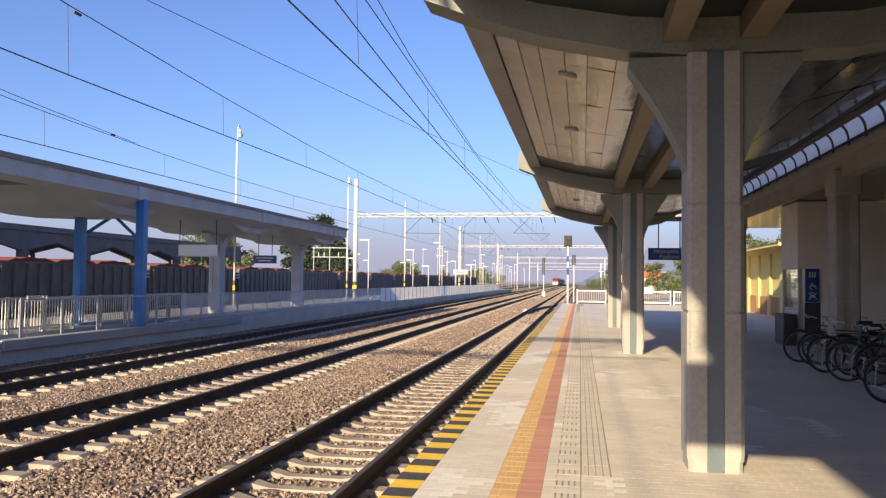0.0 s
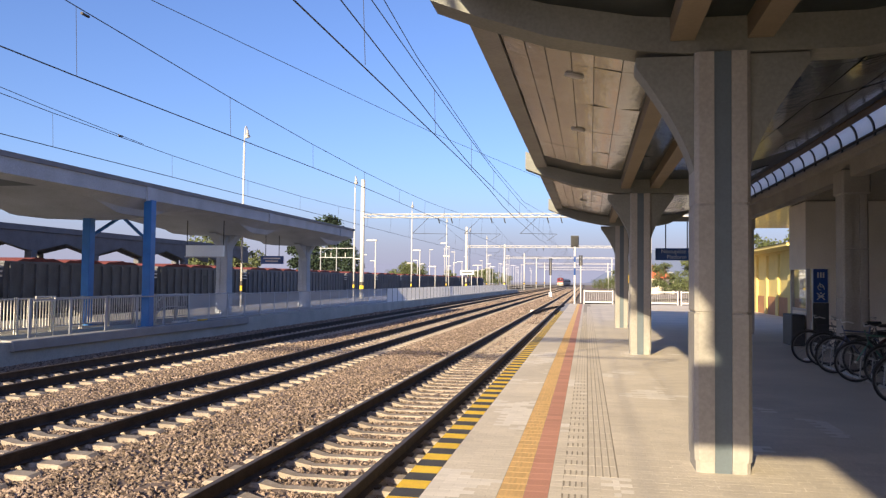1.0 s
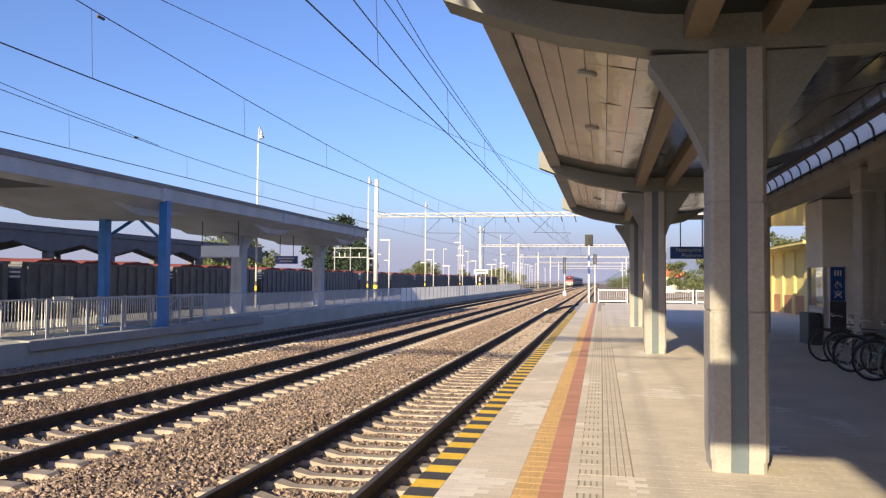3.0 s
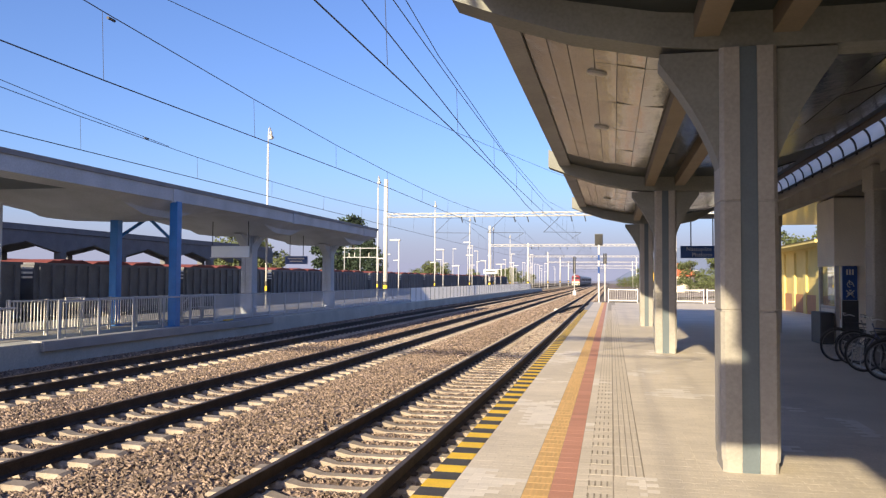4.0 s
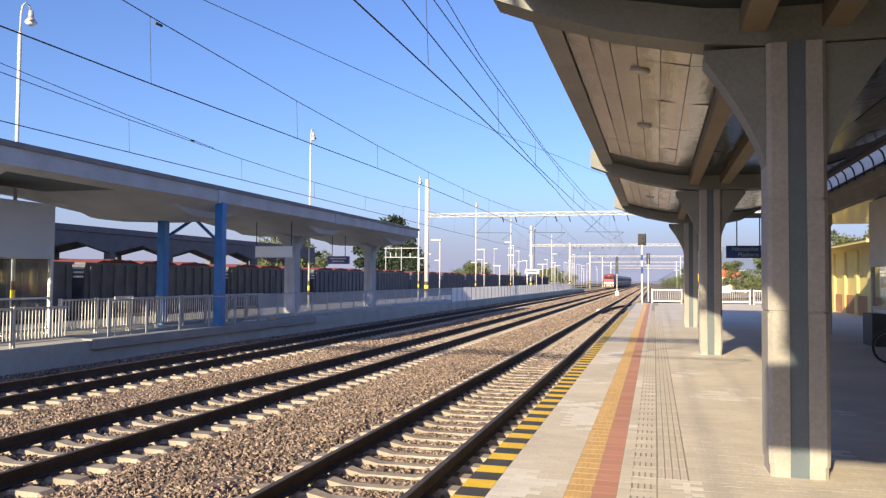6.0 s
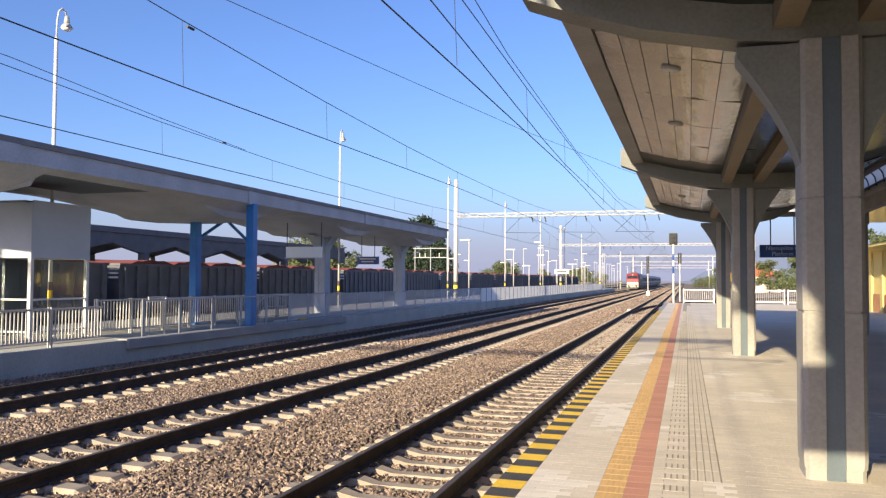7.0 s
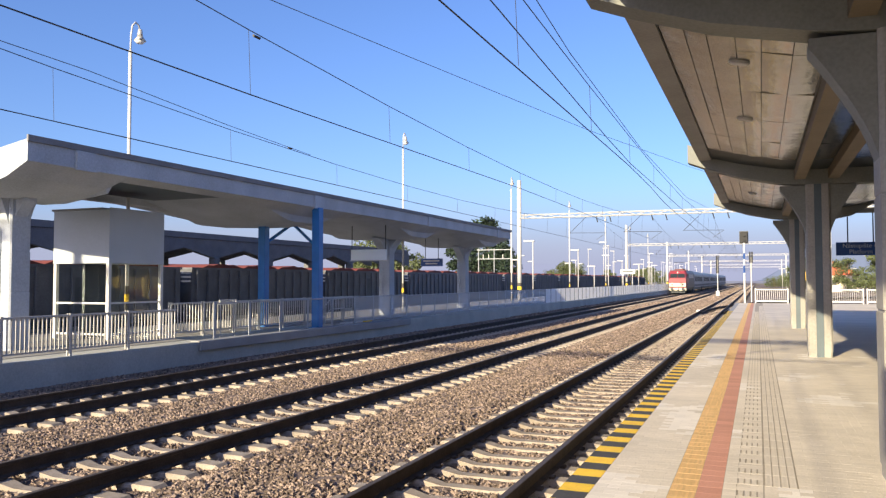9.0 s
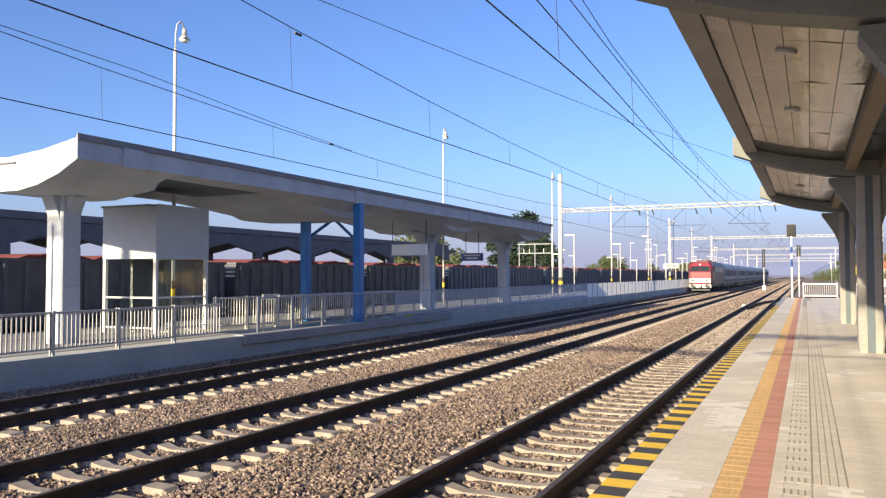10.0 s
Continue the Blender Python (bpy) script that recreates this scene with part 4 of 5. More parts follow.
# ---- overhead line ----
def portal(y, x0=-19.0, x1=9.0, top=10.25, z=6.98):
    t = thing("catenary_portal", "pale steel portal with a lattice crossbeam carrying the overhead wires", "portal", "catenary portals", at=pose(bend(y), y, 0))
    for x in (x0, x1):
        base = 0.012 if y < 160 and x > -21 else -0.98
        part("mast", tubes([([(x, 0, base), (x, 0, top)], 0.19)], 10), WHITE_STEEL, t, smooth=True)
    for k in range(3):
        part("warning_band", tubes([([(x0, 0, 0.55 + 0.3 * k), (x0, 0, 0.85 + 0.3 * k)], 0.197)], 10), YELLOW if k == 1 else BLACK, t, "yellow warning band" if k == 1 else "black warning band")
    rows = []
    for dy in (-0.22, 0.22):
        for dz in (0, 0.28):
            rows.append(([(x0 + 0.19, dy, z + dz), (x1, dy, z + dz)], 0.038))
    n = 34
    for k in range(n):
        a, b = x0 + (x1 - x0) * k / n, x0 + (x1 - x0) * (k + 1) / n
        for dy in (-0.22, 0.22):
            rows.append(([(a, dy, z + (0.28 if k % 2 else 0)), (b, dy, z + (0 if k % 2 else 0.28))], 0.022))
    part("crossbeam", tubes(rows, 4), WHITE_STEEL, t)
    for x in (-12.39, -7.93, -3.26):
        for dx in (0.0, 1.1):
            part("insulator", tubes([([(x + dx, 0, z - 0.04), (x + dx + 0.12, 0, z - 0.5)], 0.05)], 6), DARK_STEEL, t, "dark ribbed insulator")
        part("hanger_strut", tubes([([(x - 2.2, 0, 5.62), (x - 0.8, 0, z)], 0.03 if y < 0 else 0.018)], 5), WIRE, t)
        part("registration_tube", tubes([([(x - 2.25, 0, 5.63), (x + 0.8, 0, 5.58)], 0.03 if y < 0 else 0.018)], 5), WIRE, t)
        part("steady_arm", tubes([([(x + 0.8, 0, 5.56), (x, 0, 5.02)], 0.014)], 5), WIRE, t)
    return t


PORTALS = (-64.0, -5.3, 64.6, 123.4, 182, 240, 298, 356)
portal(-0.7, -22.3)
for y in PORTALS[2:]:
    portal(y)


def wire_line(name, label, rows, r=0.012):
    t = thing(name, label, "wire", "overhead wires")
    part("conductor", tubes([(rows, r)], 5), WIRE, t)
    return t


def sag(y, a, b, top, low):
    k = (y - a) / (b - a)
    return top - (top - low) * 4 * k * (1 - k)


CONTACT = {-3.26: 4.86, -7.93: 4.86, -12.39: 4.70}
MESSENGER = {-3.26: 5.52, -7.93: 5.53, -12.39: 5.27}
for _, x in TRACKS:
    lo = MESSENGER[x]
    contact, mess, drops = [], [], []
    for a, b in zip(PORTALS, PORTALS[1:]):
        for k in range(13):
            y = a + (b - a) * k / 13
            stag = 0.18 * math.cos(math.pi * (y + 5.3) / 65)
            zc = CONTACT[x] - 0.08 + 0.2 * min(1, max(0, (y - 9) / 18)) if x > -10 else CONTACT[x]
            zm = sag(y, a, b, 6.85, lo)
            if x == -3.26 and y < 60:
                zc, zm = 4.80, float(np.interp(y, [-5, 11.3, 15.4, 18.6, 23.9, 37.5, 50, 64], [6.6, 5.92, 5.76, 5.74, 5.53, 5.5, 5.8, 6.85]))
            contact.append((x + bend(y) + (stag * 0.4 if x != -3.26 else -0.3 * max(0, min(1, (y - 24) / 10))), y, zc))
            mess.append((x + bend(y), y, zm))
            if k and -10 < a < 130:
                drops.append(([(x + bend(y) + stag * 0.4, y, zc), (x + bend(y), y, zm)], 0.005))
    t = wire_line("overhead_wire", "dark copper contact wire hung from a sagging messenger cable", contact, 0.011)
    part("messenger", tubes([(mess, 0.009)], 5), WIRE, t)
    for d in drops:
        part("dropper", tubes([d], 4), WIRE, t)
for x, y, z in ((-7.93, 11.05, 5.85), (-12.39, 18.9, 5.46)):
    t = thing("wire_insulator", "small dark insulator on the messenger cable", "insulator", "wire insulators")
    part("body", tubes([([(x, y - 0.09, z), (x, y + 0.09, z)], 0.024)], 8), WIRE, t)
wire_line("overhead_wire", "thin slanting feeder wire crossing above the tracks", [(-10.2, 4.0, 7.05), (-8.28, 13.6, 7.0), (-5.58, 27.5, 7.0), (-3.05, 38.1, 7.0), (3.2, 64.6, 7.4)], 0.008)
wire_line("overhead_wire", "second contact wire that runs in beside the main one", [(-3.26, -60, 5.9), (-3.26, -5, 5.75), (-3.26, 9.8, 5.39), (-3.26, 18.3, 4.98), (-3.26, 21.8, 4.87), (-3.26, 36.1, 4.88), (-3.1, 64.6, 5.0), (-2.2, 123, 5.2)], 0.010)
wire_line("overhead_wire", "thin stay cable strung above the platform track", [(-3.26, -60, 7.0), (-3.26, -5, 7.0), (-3.26, 12.0, 6.17), (-3.26, 14.4, 5.95), (-3.26, 17.3, 5.85), (-3.26, 23.6, 5.61), (-3.26, 39.2, 5.66), (-3.0, 64.6, 6.9)], 0.008)

wire_line("overhead_wire", "thin second messenger cable that closes in on the first", [(-12.39, -60, 7.0), (-12.39, -5, 6.4), (-12.39, 8.75, 5.95), (-12.39, 11.7, 5.88), (-12.39, 16.1, 5.6), (-12.39, 20, 5.42)], 0.008)

# ---- signals and yard clutter along the tracks ----
def main_signal(x, y):
    t = thing("signal_mast", "blue and white banded signal mast with a dark lamp box", "signal", at=Matrix.Translation((x, y, -0.1)))
    for z0, z1, paint in ((0, 2.3, WHITE), (2.3, 2.85, SIGN_BLUE), (2.85, 3.3, WHITE), (3.3, 3.75, SIGN_BLUE), (3.75, 4.5, WHITE)):
        part("mast_band", tubes([([(0, 0, z0), (0, 0, z1)], 0.068)], 8), paint, t)
    part("lamp_box", rounded(boxes((-0.27, 0.27, -0.1, 0.1, 4.5, 5.3)), 0.03), RUBBER, t)
    for z in (4.72, 5.05):
        bm = bmesh.new()
        tube(bm, [(0, -0.1, z), (0, -0.24, z)], 0.11, 12)
        part("lamp_hood", bm, RUBBER, t)
    part("back_plate", boxes((-0.31, 0.31, 0.101, 0.13, 4.45, 5.36)), DARK_STEEL, t)


main_signal(-1.13, 61.2)


def track_signal(x, y, h=5.4, tall=2.0):
    t = thing("track_signal", "slim track signal with a tall black lamp board", "signal", "track signals", at=Matrix.Translation((x, y, -0.73)))
    part("mast", tubes([([(0, 0, 0), (0, 0, h)], 0.07)], 8), WHITE_STEEL, t)
    part("lamp_board", rounded(boxes((-0.2, -0.03, -0.2, -0.08, h - tall, h + 0.6), (0.03, 0.2, -0.2, -0.08, h - tall, h + 0.6)), 0.02), RUBBER, t)
    if tall > 1:
        part("plinth", rounded(boxes((-0.25, 0.25, -0.25, 0.25, 0, 0.8)), 0.04), WHITE, t)


track_signal(-5.6 + bend(122), 122)
track_signal(-1.0, 92, 4.9, 0.6)
marker = thing("track_marker", "small white concrete marker beside the track", "marker", at=Matrix.Translation((-4.35, 61, -0.72)))
part("block", rounded(boxes((-0.16, 0.16, -0.2, 0.2, 0, 0.2)), 0.05), WHITE, marker)

end_fence = thing("end_railing", "white steel railing across the platform end", "railing")
bar = mesh_of("bar", boxes((-0.009, 0.009, -0.015, 0.015, 0.2, 0.95)), WHITE)
for a, b in ((-0.4, 1.75), (2.0, 4.15), (4.4, 6.55), (6.8, 8.95)):
    part("top_rail", boxes((a, b, 61.32, 61.40, 0.95, 1.03)), WHITE, end_fence)
    part("bottom_rail", boxes((a, b, 61.32, 61.40, 0.1, 0.2)), WHITE, end_fence)
    for x in (a, b):
        part("post", boxes((x - 0.04, x + 0.04, 61.31, 61.41, 0, 1.08)), WHITE, end_fence)
    for k in range(15):
        part("bar", bar, WHITE, end_fence, at=Matrix.Translation((a + (b - a) * (k + 1) / 16, 61.36, 0)))
# crossover rails beyond the platform end
cross = thing("track_6", "curving crossover track beyond the platform end", "track", "yard tracks", "structure")
for side in (-0.75, 0.75):
    pts = []
    for k in range(14):
        y = 58 + 5 * k
        pts.append((-3.2 + side + 0.0052 * (y - 58) ** 2 * 0.9, y))
    bm = bmesh.new()
    rings = [[bm.verts.new((x + u, y, RAIL_Z - 0.18 + v)) for u, v in RAIL_OUTLINE] for x, y in pts]
    for p, q in zip(rings, rings[1:]):
        for i in range(12):
            bm.faces.new((p[i], p[(i + 1) % 12], q[(i + 1) % 12], q[i]))
    part("rail", bm, STEEL_RAIL, cross)
setting("ground_yard", boxes((-1.5, 40, 61.55, 420, -0.97, -0.76)), BALLAST, "stony ground beyond the platform end", "ground")
rng = random.Random(8)
for k in range(16):
    x, y = rng.uniform(3, 26), rng.uniform(80, 260)
    low_lamp(x, y, rng.uniform(4.6, 6.5), rng.choice((0, 180)), -0.76)
for k in range(34):
    y = rng.uniform(130, 380)
    x = rng.choice((-19, -22, -27, -31, -36)) + rng.uniform(-1, 1)
    low_lamp(x + bend(y), y, rng.uniform(5.5, 10), rng.choice((0, 180)), -0.98)
box_sign = thing("board_sign", "white framed board on two legs by the far fence", "sign", at=Matrix.Translation((-18.9, 121.5, 0)))
part("panel", rounded(boxes((-1.1, 1.1, -0.05, 0.05, 2.6, 3.3)), 0.02), WHITE, box_sign)
part("text_bar", boxes((-0.8, 0.8, -0.07, -0.051, 2.85, 3.05)), DARK_STEEL, box_sign)
for x in (-0.7, 0.7):
    part("leg", tubes([([(x, 0.0, 0.012), (x, 0.0, 2.6)], 0.05)], 6), WHITE_STEEL, box_sign)


gantry = thing("yard_gantry", "pale steel yard gantry with two crossbeams and insulators", "gantry", at=Matrix.Translation((-30.0, 90.0, -0.98)))
for x in (-1.9, 0.1, 2.2):
    part("post", tubes([([(x, 0, 0), (x, 0, 6.5)], 0.06)], 8), STAIR_GREY, gantry)
for z in (5.2, 6.3):
    part("crossbeam", boxes((-2.1, 2.4, -0.05, 0.05, z, z + 0.09)), STAIR_GREY, gantry)
for x in (-1.3, -0.6, 1.2):
    part("insulator", tubes([([(x, 0, 5.29), (x, 0, 5.8)], 0.05)], 6), GALV, gantry)


# ---- trees ----
def tree(x, y, h, r, material, label, seed, conifer=False, base=-0.98):
    t = thing("tree", label, "tree", at=Matrix.Translation((x, y, base)))
    rg = np.random.default_rng(seed)
    bm = bmesh.new()
    tube(bm, [(0, 0, 0), (0.1, 0, h * 0.35), (0.05, 0.1, h * 0.9)], 0.03 * h, 8, 0.006 * h)
    part("trunk", bm, BARK, t)
    clumps = []
    bm = bmesh.new()
    for k in range(26):
        a, f = rg.uniform(0, 6.283), rg.uniform(0.25, 0.95)
        reach = r * ((1 - f) ** 0.6 * 1.15 if conifer else math.sqrt(max(0.05, 1 - (2 * f - 1.1) ** 2))) * rg.uniform(0.55, 1.0)
        p = Vector((reach * math.cos(a), reach * math.sin(a), h * f))
        tube(bm, [(0, 0, p.z * 0.8), tuple(p)], 0.008 * h, 5, 0.002 * h)
        clumps.append((p, r * rg.uniform(0.28, 0.46)))
    part("limbs", bm, BARK, t)
    clumps.append((Vector((0, 0, h * 0.97)), r * 0.3))
    verts, faces = [], []
    for p, s in clumps:
        for _ in range(150):
            d = rg.normal(0, 1, 3)
            d = d / np.linalg.norm(d) * s * rg.uniform(0.35, 1.0) * (1, 1, 0.7)
            c = np.array(p) + d
            u, v = rg.normal(0, 1, 3), rg.normal(0, 1, 3)
            u = u / np.linalg.norm(u) * 0.022 * h
            v = v / np.linalg.norm(v) * 0.022 * h
            m = len(verts)
            verts += [tuple(c - u), tuple(c + v), tuple(c + u), tuple(c - v * 0.7)]
            faces.append((m, m + 1, m + 2, m + 3))
    raw("crown", verts, faces, material, t)
    return t


tree(-37, 108, 11.4, 4.6, NEEDLE, "tall dark green pine tree behind the wagons", 1, True)
tree(-42, 112, 10.5, 3.6, NEEDLE, "dark green pine tree behind the wagons", 2, True)
tree(-33, 103, 7.6, 3.0, NEEDLE, "dark bushy conifer behind the wagons", 7, True)
for k, (x, y, h, r) in enumerate(((-44, 88, 8.2, 3.6), (-47, 94, 8.8, 3.8), (-40, 84, 7.0, 2.8), (-34, 150, 5.8, 2.6), (-38, 160, 6.2, 3.0), (8, 175, 7, 3.2), (15, 165, 6.5, 3), (22, 170, 7, 3.4), (30, 150, 8, 4), (13.5, 110, 6, 2.4), (17, 86, 7.5, 3.0), (20, 72, 8.5, 3.4))):
    tree(x, y, h, r, LEAF, "green broadleaved tree at the edge of the yard", 20 + k)

rng = random.Random(31)
for k in range(14):
    x, y = rng.uniform(3, 46), rng.uniform(230, 340)
    tree(x, y, rng.uniform(2.8, 4.4), rng.uniform(2.0, 3.4), LEAF, "low green shrub tree at the far end of the yard", 60 + k)
for k in range(8):
    x, y = -rng.uniform(36, 70), rng.uniform(250, 380)
    tree(x, y, rng.uniform(5.0, 7.5), rng.uniform(2.6, 4.0), LEAF, "low green tree far behind the freight tracks", 80 + k)


# ---- under the station canopy ----
sign = hung_sign("platform_sign", "dark blue hanging platform sign with two pale lines of lettering", 2.56, 4.35, 32.0, 2.58, 3.06, 4.2, SIGN_BLUE, (0.22, 0.68))
PALE = mat("pale_lettering", (0.45, 0.52, 0.62), 0.5, 2, 0.05, 20, 0.0)
text_part(sign, "N\u00e1stupi\u0161te \u010d. 1", 0.22, 3.45, 31.94, 2.86, PALE)
text_part(sign, "Platform 1", 0.22, 3.45, 31.94, 2.64, PALE)
part("sign_support", boxes((2.4, 5.0, 31.9, 32.1, 4.12, 4.3)), CONCRETE, canopy)


# Wall colour lifted and warmed in place of light bounced off the floor.
KIOSK = mat("bounce_warmed_render", (0.78, 0.73, 0.64), 0.8, 1.2, 0.1, 30, 0.1)


def lift_kiosk():
    t = thing("lift_kiosk", "grey concrete lift housing with a glazed door and blue pictogram panel", "lift")
    part("upper_wall", boxes((5.85, 8.2, 23.0, 24.8, 2.13, 3.98)), KIOSK, t)
    part("front_wall", boxes((6.45, 8.2, 23.03, 24.77, 0, 2.129)), KIOSK, t)
    part("front_lower", boxes((6.05, 6.449, 23.05, 23.10, 0, 1.19)), DARK_STEEL, t)
    for y in (23.06, 24.74):
        part("corner_post", boxes((5.87, 5.97, y - 0.05, y + 0.05, 0, 2.129)), GALV, t)
    part("rail", boxes((5.89, 5.93, 23.12, 24.68, 0.95, 1.02)), GALV, t)
    p = part("door_pane", boxes((5.905, 5.915, 23.12, 24.68, 1.03, 2.12)), PANE, t)
    p.visible_shadow = False
    part("door_lower", boxes((5.90, 5.92, 23.12, 24.68, 0.05, 0.94)), KIOSK, t)
    part("poster", boxes((5.93, 5.94, 23.55, 23.95, 1.35, 1.85)), WHITE, t)
    part("low_cabinet", rounded(boxes((5.45, 5.80, 22.9, 23.9, 0, 0.86)), 0.02), DARK_STEEL, t)
    s = part("pictogram_panel", boxes((6.04, 6.40, 22.96, 23.03, 1.2, 2.12)), SIGN_BLUE, t, "blue panel with three white pictograms")
    rows = [(-0.09, -0.05, 1.88, 2.03), (-0.02, 0.02, 1.88, 2.03), (0.05, 0.09, 1.88, 2.03)]
    for a, b, c, d in rows:
        part("pictogram", boxes((6.22 + a, 6.22 + b, 22.945, 22.959, c, d)), WHITE, s)
    ring = [(6.22 + 0.075 * math.cos(k * 0.5236), 1.62 + 0.075 * math.sin(k * 0.5236)) for k in range(10)]
    part("pictogram", tubes([([(x, 22.95, z) for x, z in ring], 0.012), ([(6.20, 22.95, 1.74), (6.20, 22.95, 1.63), (6.29, 22.95, 1.63), (6.31, 22.95, 1.56)], 0.014)], 5), WHITE, s)
    part("pictogram", tubes([([(6.12, 22.95, 1.28), (6.32, 22.95, 1.46)], 0.016), ([(6.12, 22.95, 1.46), (6.32, 22.95, 1.28)], 0.016), ([(6.22, 22.95, 1.44), (6.22, 22.95, 1.48)], 0.03), ([(6.14, 22.95, 1.37), (6.30, 22.95, 1.37)], 0.014)], 5), WHITE, s)


lift_kiosk()


# ---- bicycles in the rack ----
def ring_mesh(radius, r, sides=28, width=6):
    bm = bmesh.new()
    rings = []
    for k in range(sides):
        a = 2 * math.pi * k / sides
        rings.append([bm.verts.new(((radius + r * math.cos(b)) * math.cos(a), r * math.sin(b), (radius + r * math.cos(b)) * math.sin(a))) for b in (2 * math.pi * j / width for j in range(width))])
    for k in range(sides):
        p, q = rings[k], rings[(k + 1) % sides]
        for j in range(width):
            bm.faces.new((p[j], p[(j + 1) % width], q[(j + 1) % width], q[j]))
    bmesh.ops.recalc_face_normals(bm, faces=bm.faces[:])
    return bm


BIKE_STEEL = mat("dull_bicycle_steel", (0.20, 0.20, 0.20), 0.4, 5, 0.15, 40, 0.0, 0.5)


def bicycle(at, colour, label):
    t = thing("bicycle", label, "bicycle", "parked bicycles", at=at)
    paint = mat("bicycle_paint", colour, 0.35, 5, 0.1, 40, 0.0, 0.2)
    for x in (0.34, 1.40):
        w = part("wheel", ring_mesh(0.335, 0.018), RUBBER, t, at=Matrix.Translation((x, 0, 0.353)))
        part("rim", ring_mesh(0.308, 0.010), BIKE_STEEL, w)
        part("spokes", tubes([([(0.02 * math.cos(k * 0.393), 0.03 * (-1) ** k, 0.02 * math.sin(k * 0.393)), (0.305 * math.cos(k * 0.393 + 0.2), 0, 0.305 * math.sin(k * 0.393 + 0.2))], 0.0022) for k in range(16)], 4), BIKE_STEEL, w)
        part("hub", tubes([([(0, -0.05, 0), (0, 0.05, 0)], 0.022)], 8), GALV, w)
        part("mudguard", tubes([([(0.365 * math.cos(a), 0, 0.365 * math.sin(a)) for a in (0.5 + 0.22 * k for k in range(12))], 0.012)], 5), DARK_STEEL, w)
    part("frame", tubes([([(0.50, 0, 0.83), (0.95, 0, 0.80)], 0.016), ([(0.53, 0, 0.72), (0.86, 0, 0.30)], 0.018), ([(0.86, 0, 0.30), (0.97, 0, 0.90)], 0.015), ([(0.86, 0, 0.30), (1.40, 0, 0.353)], 0.011), ([(0.96, 0, 0.78), (1.40, 0, 0.353)], 0.010)], 6), paint, t)
    part("fork", tubes([([(0.47, 0, 0.92), (0.54, 0, 0.70), (0.34, 0, 0.353)], 0.015)], 6), paint, t)
    part("handlebar", tubes([([(0.58, -0.28, 1.0), (0.50, -0.18, 1.02), (0.47, 0, 0.98), (0.50, 0.18, 1.02), (0.58, 0.28, 1.0)], 0.012)], 6), GALV, t)
    part("saddle", rounded(boxes((0.86, 1.12, -0.06, 0.06, 0.93, 0.99)), 0.02), RUBBER, t)
    part("crank", tubes([([(0.86, -0.08, 0.30), (0.86, 0.08, 0.30)], 0.012), ([(0.86, -0.08, 0.30), (0.98, -0.08, 0.18)], 0.010), ([(0.86, 0.08, 0.30), (0.74, 0.08, 0.42)], 0.010)], 5), DARK_STEEL, t)
    part("carrier", tubes([([(1.08, -0.06, 0.74), (1.62, -0.06, 0.74)], 0.006), ([(1.08, 0.06, 0.74), (1.62, 0.06, 0.74)], 0.006), ([(1.62, 0, 0.74), (1.42, 0, 0.36)], 0.006)], 4), DARK_STEEL, t)
    return t


BIKES = ((4.30, 18.1, 3, (0.05, 0.05, 0.06), "black city bicycle parked in the rack"), (4.42, 17.4, -4, (0.20, 0.21, 0.22), "silver bicycle parked in the rack"),
         (4.25, 16.1, 2, (0.07, 0.09, 0.16), "dark blue bicycle parked in the rack"), (4.22, 14.8, -3, (0.06, 0.16, 0.13), "dark green bicycle parked in the rack"),
         (4.5, 14.2, 5, (0.22, 0.05, 0.04), "dark red bicycle parked in the rack"), (3.98, 12.2, 4, (0.04, 0.04, 0.05), "black bicycle parked at the end of the rack"), (4.6, 13.1, -5, (0.10, 0.11, 0.13), "grey bicycle parked in the rack"),
         (6.35, 17.7, 176, (0.05, 0.05, 0.07), "black bicycle parked on the back of the rack"), (6.45, 16.6, 184, (0.08, 0.09, 0.10), "dark grey bicycle parked on the back of the rack"), (6.3, 15.4, 178, (0.10, 0.04, 0.04), "dark red bicycle parked on the back of the rack"))
for x, y, turn, colour, label in BIKES:
    bicycle(pose(x, y, 0.0, 4, 0, turn), colour, label)
board2 = hung_sign("display_board", "wide dark departure board hung under the canopy", -0.92, 0.85, -0.35, 2.56, 3.28, 4.2, DARK_STEEL, (0.15, 0.85))
part("screen", boxes((-0.86, 0.79, -0.42, -0.401, 2.62, 3.22)), RUBBER, board2)
rack = thing("bicycle_rack", "low galvanised steel bicycle rack on the platform", "rack")
part("ground_rail", tubes([([(4.75, 11.6, 0.03), (4.75, 18.8, 0.03)], 0.022)], 6), GALV, rack)
part("upper_rail", tubes([([(4.95, 11.6, 0.38), (4.95, 18.8, 0.38)], 0.022)], 6), GALV, rack)
for k in range(13):
    part("wheel_loop", tubes([([(4.75, 11.7 + 0.58 * k, 0.03), (4.78, 11.7 + 0.58 * k, 0.42), (4.95, 11.7 + 0.58 * k, 0.38)], 0.012)], 5), GALV, rack)


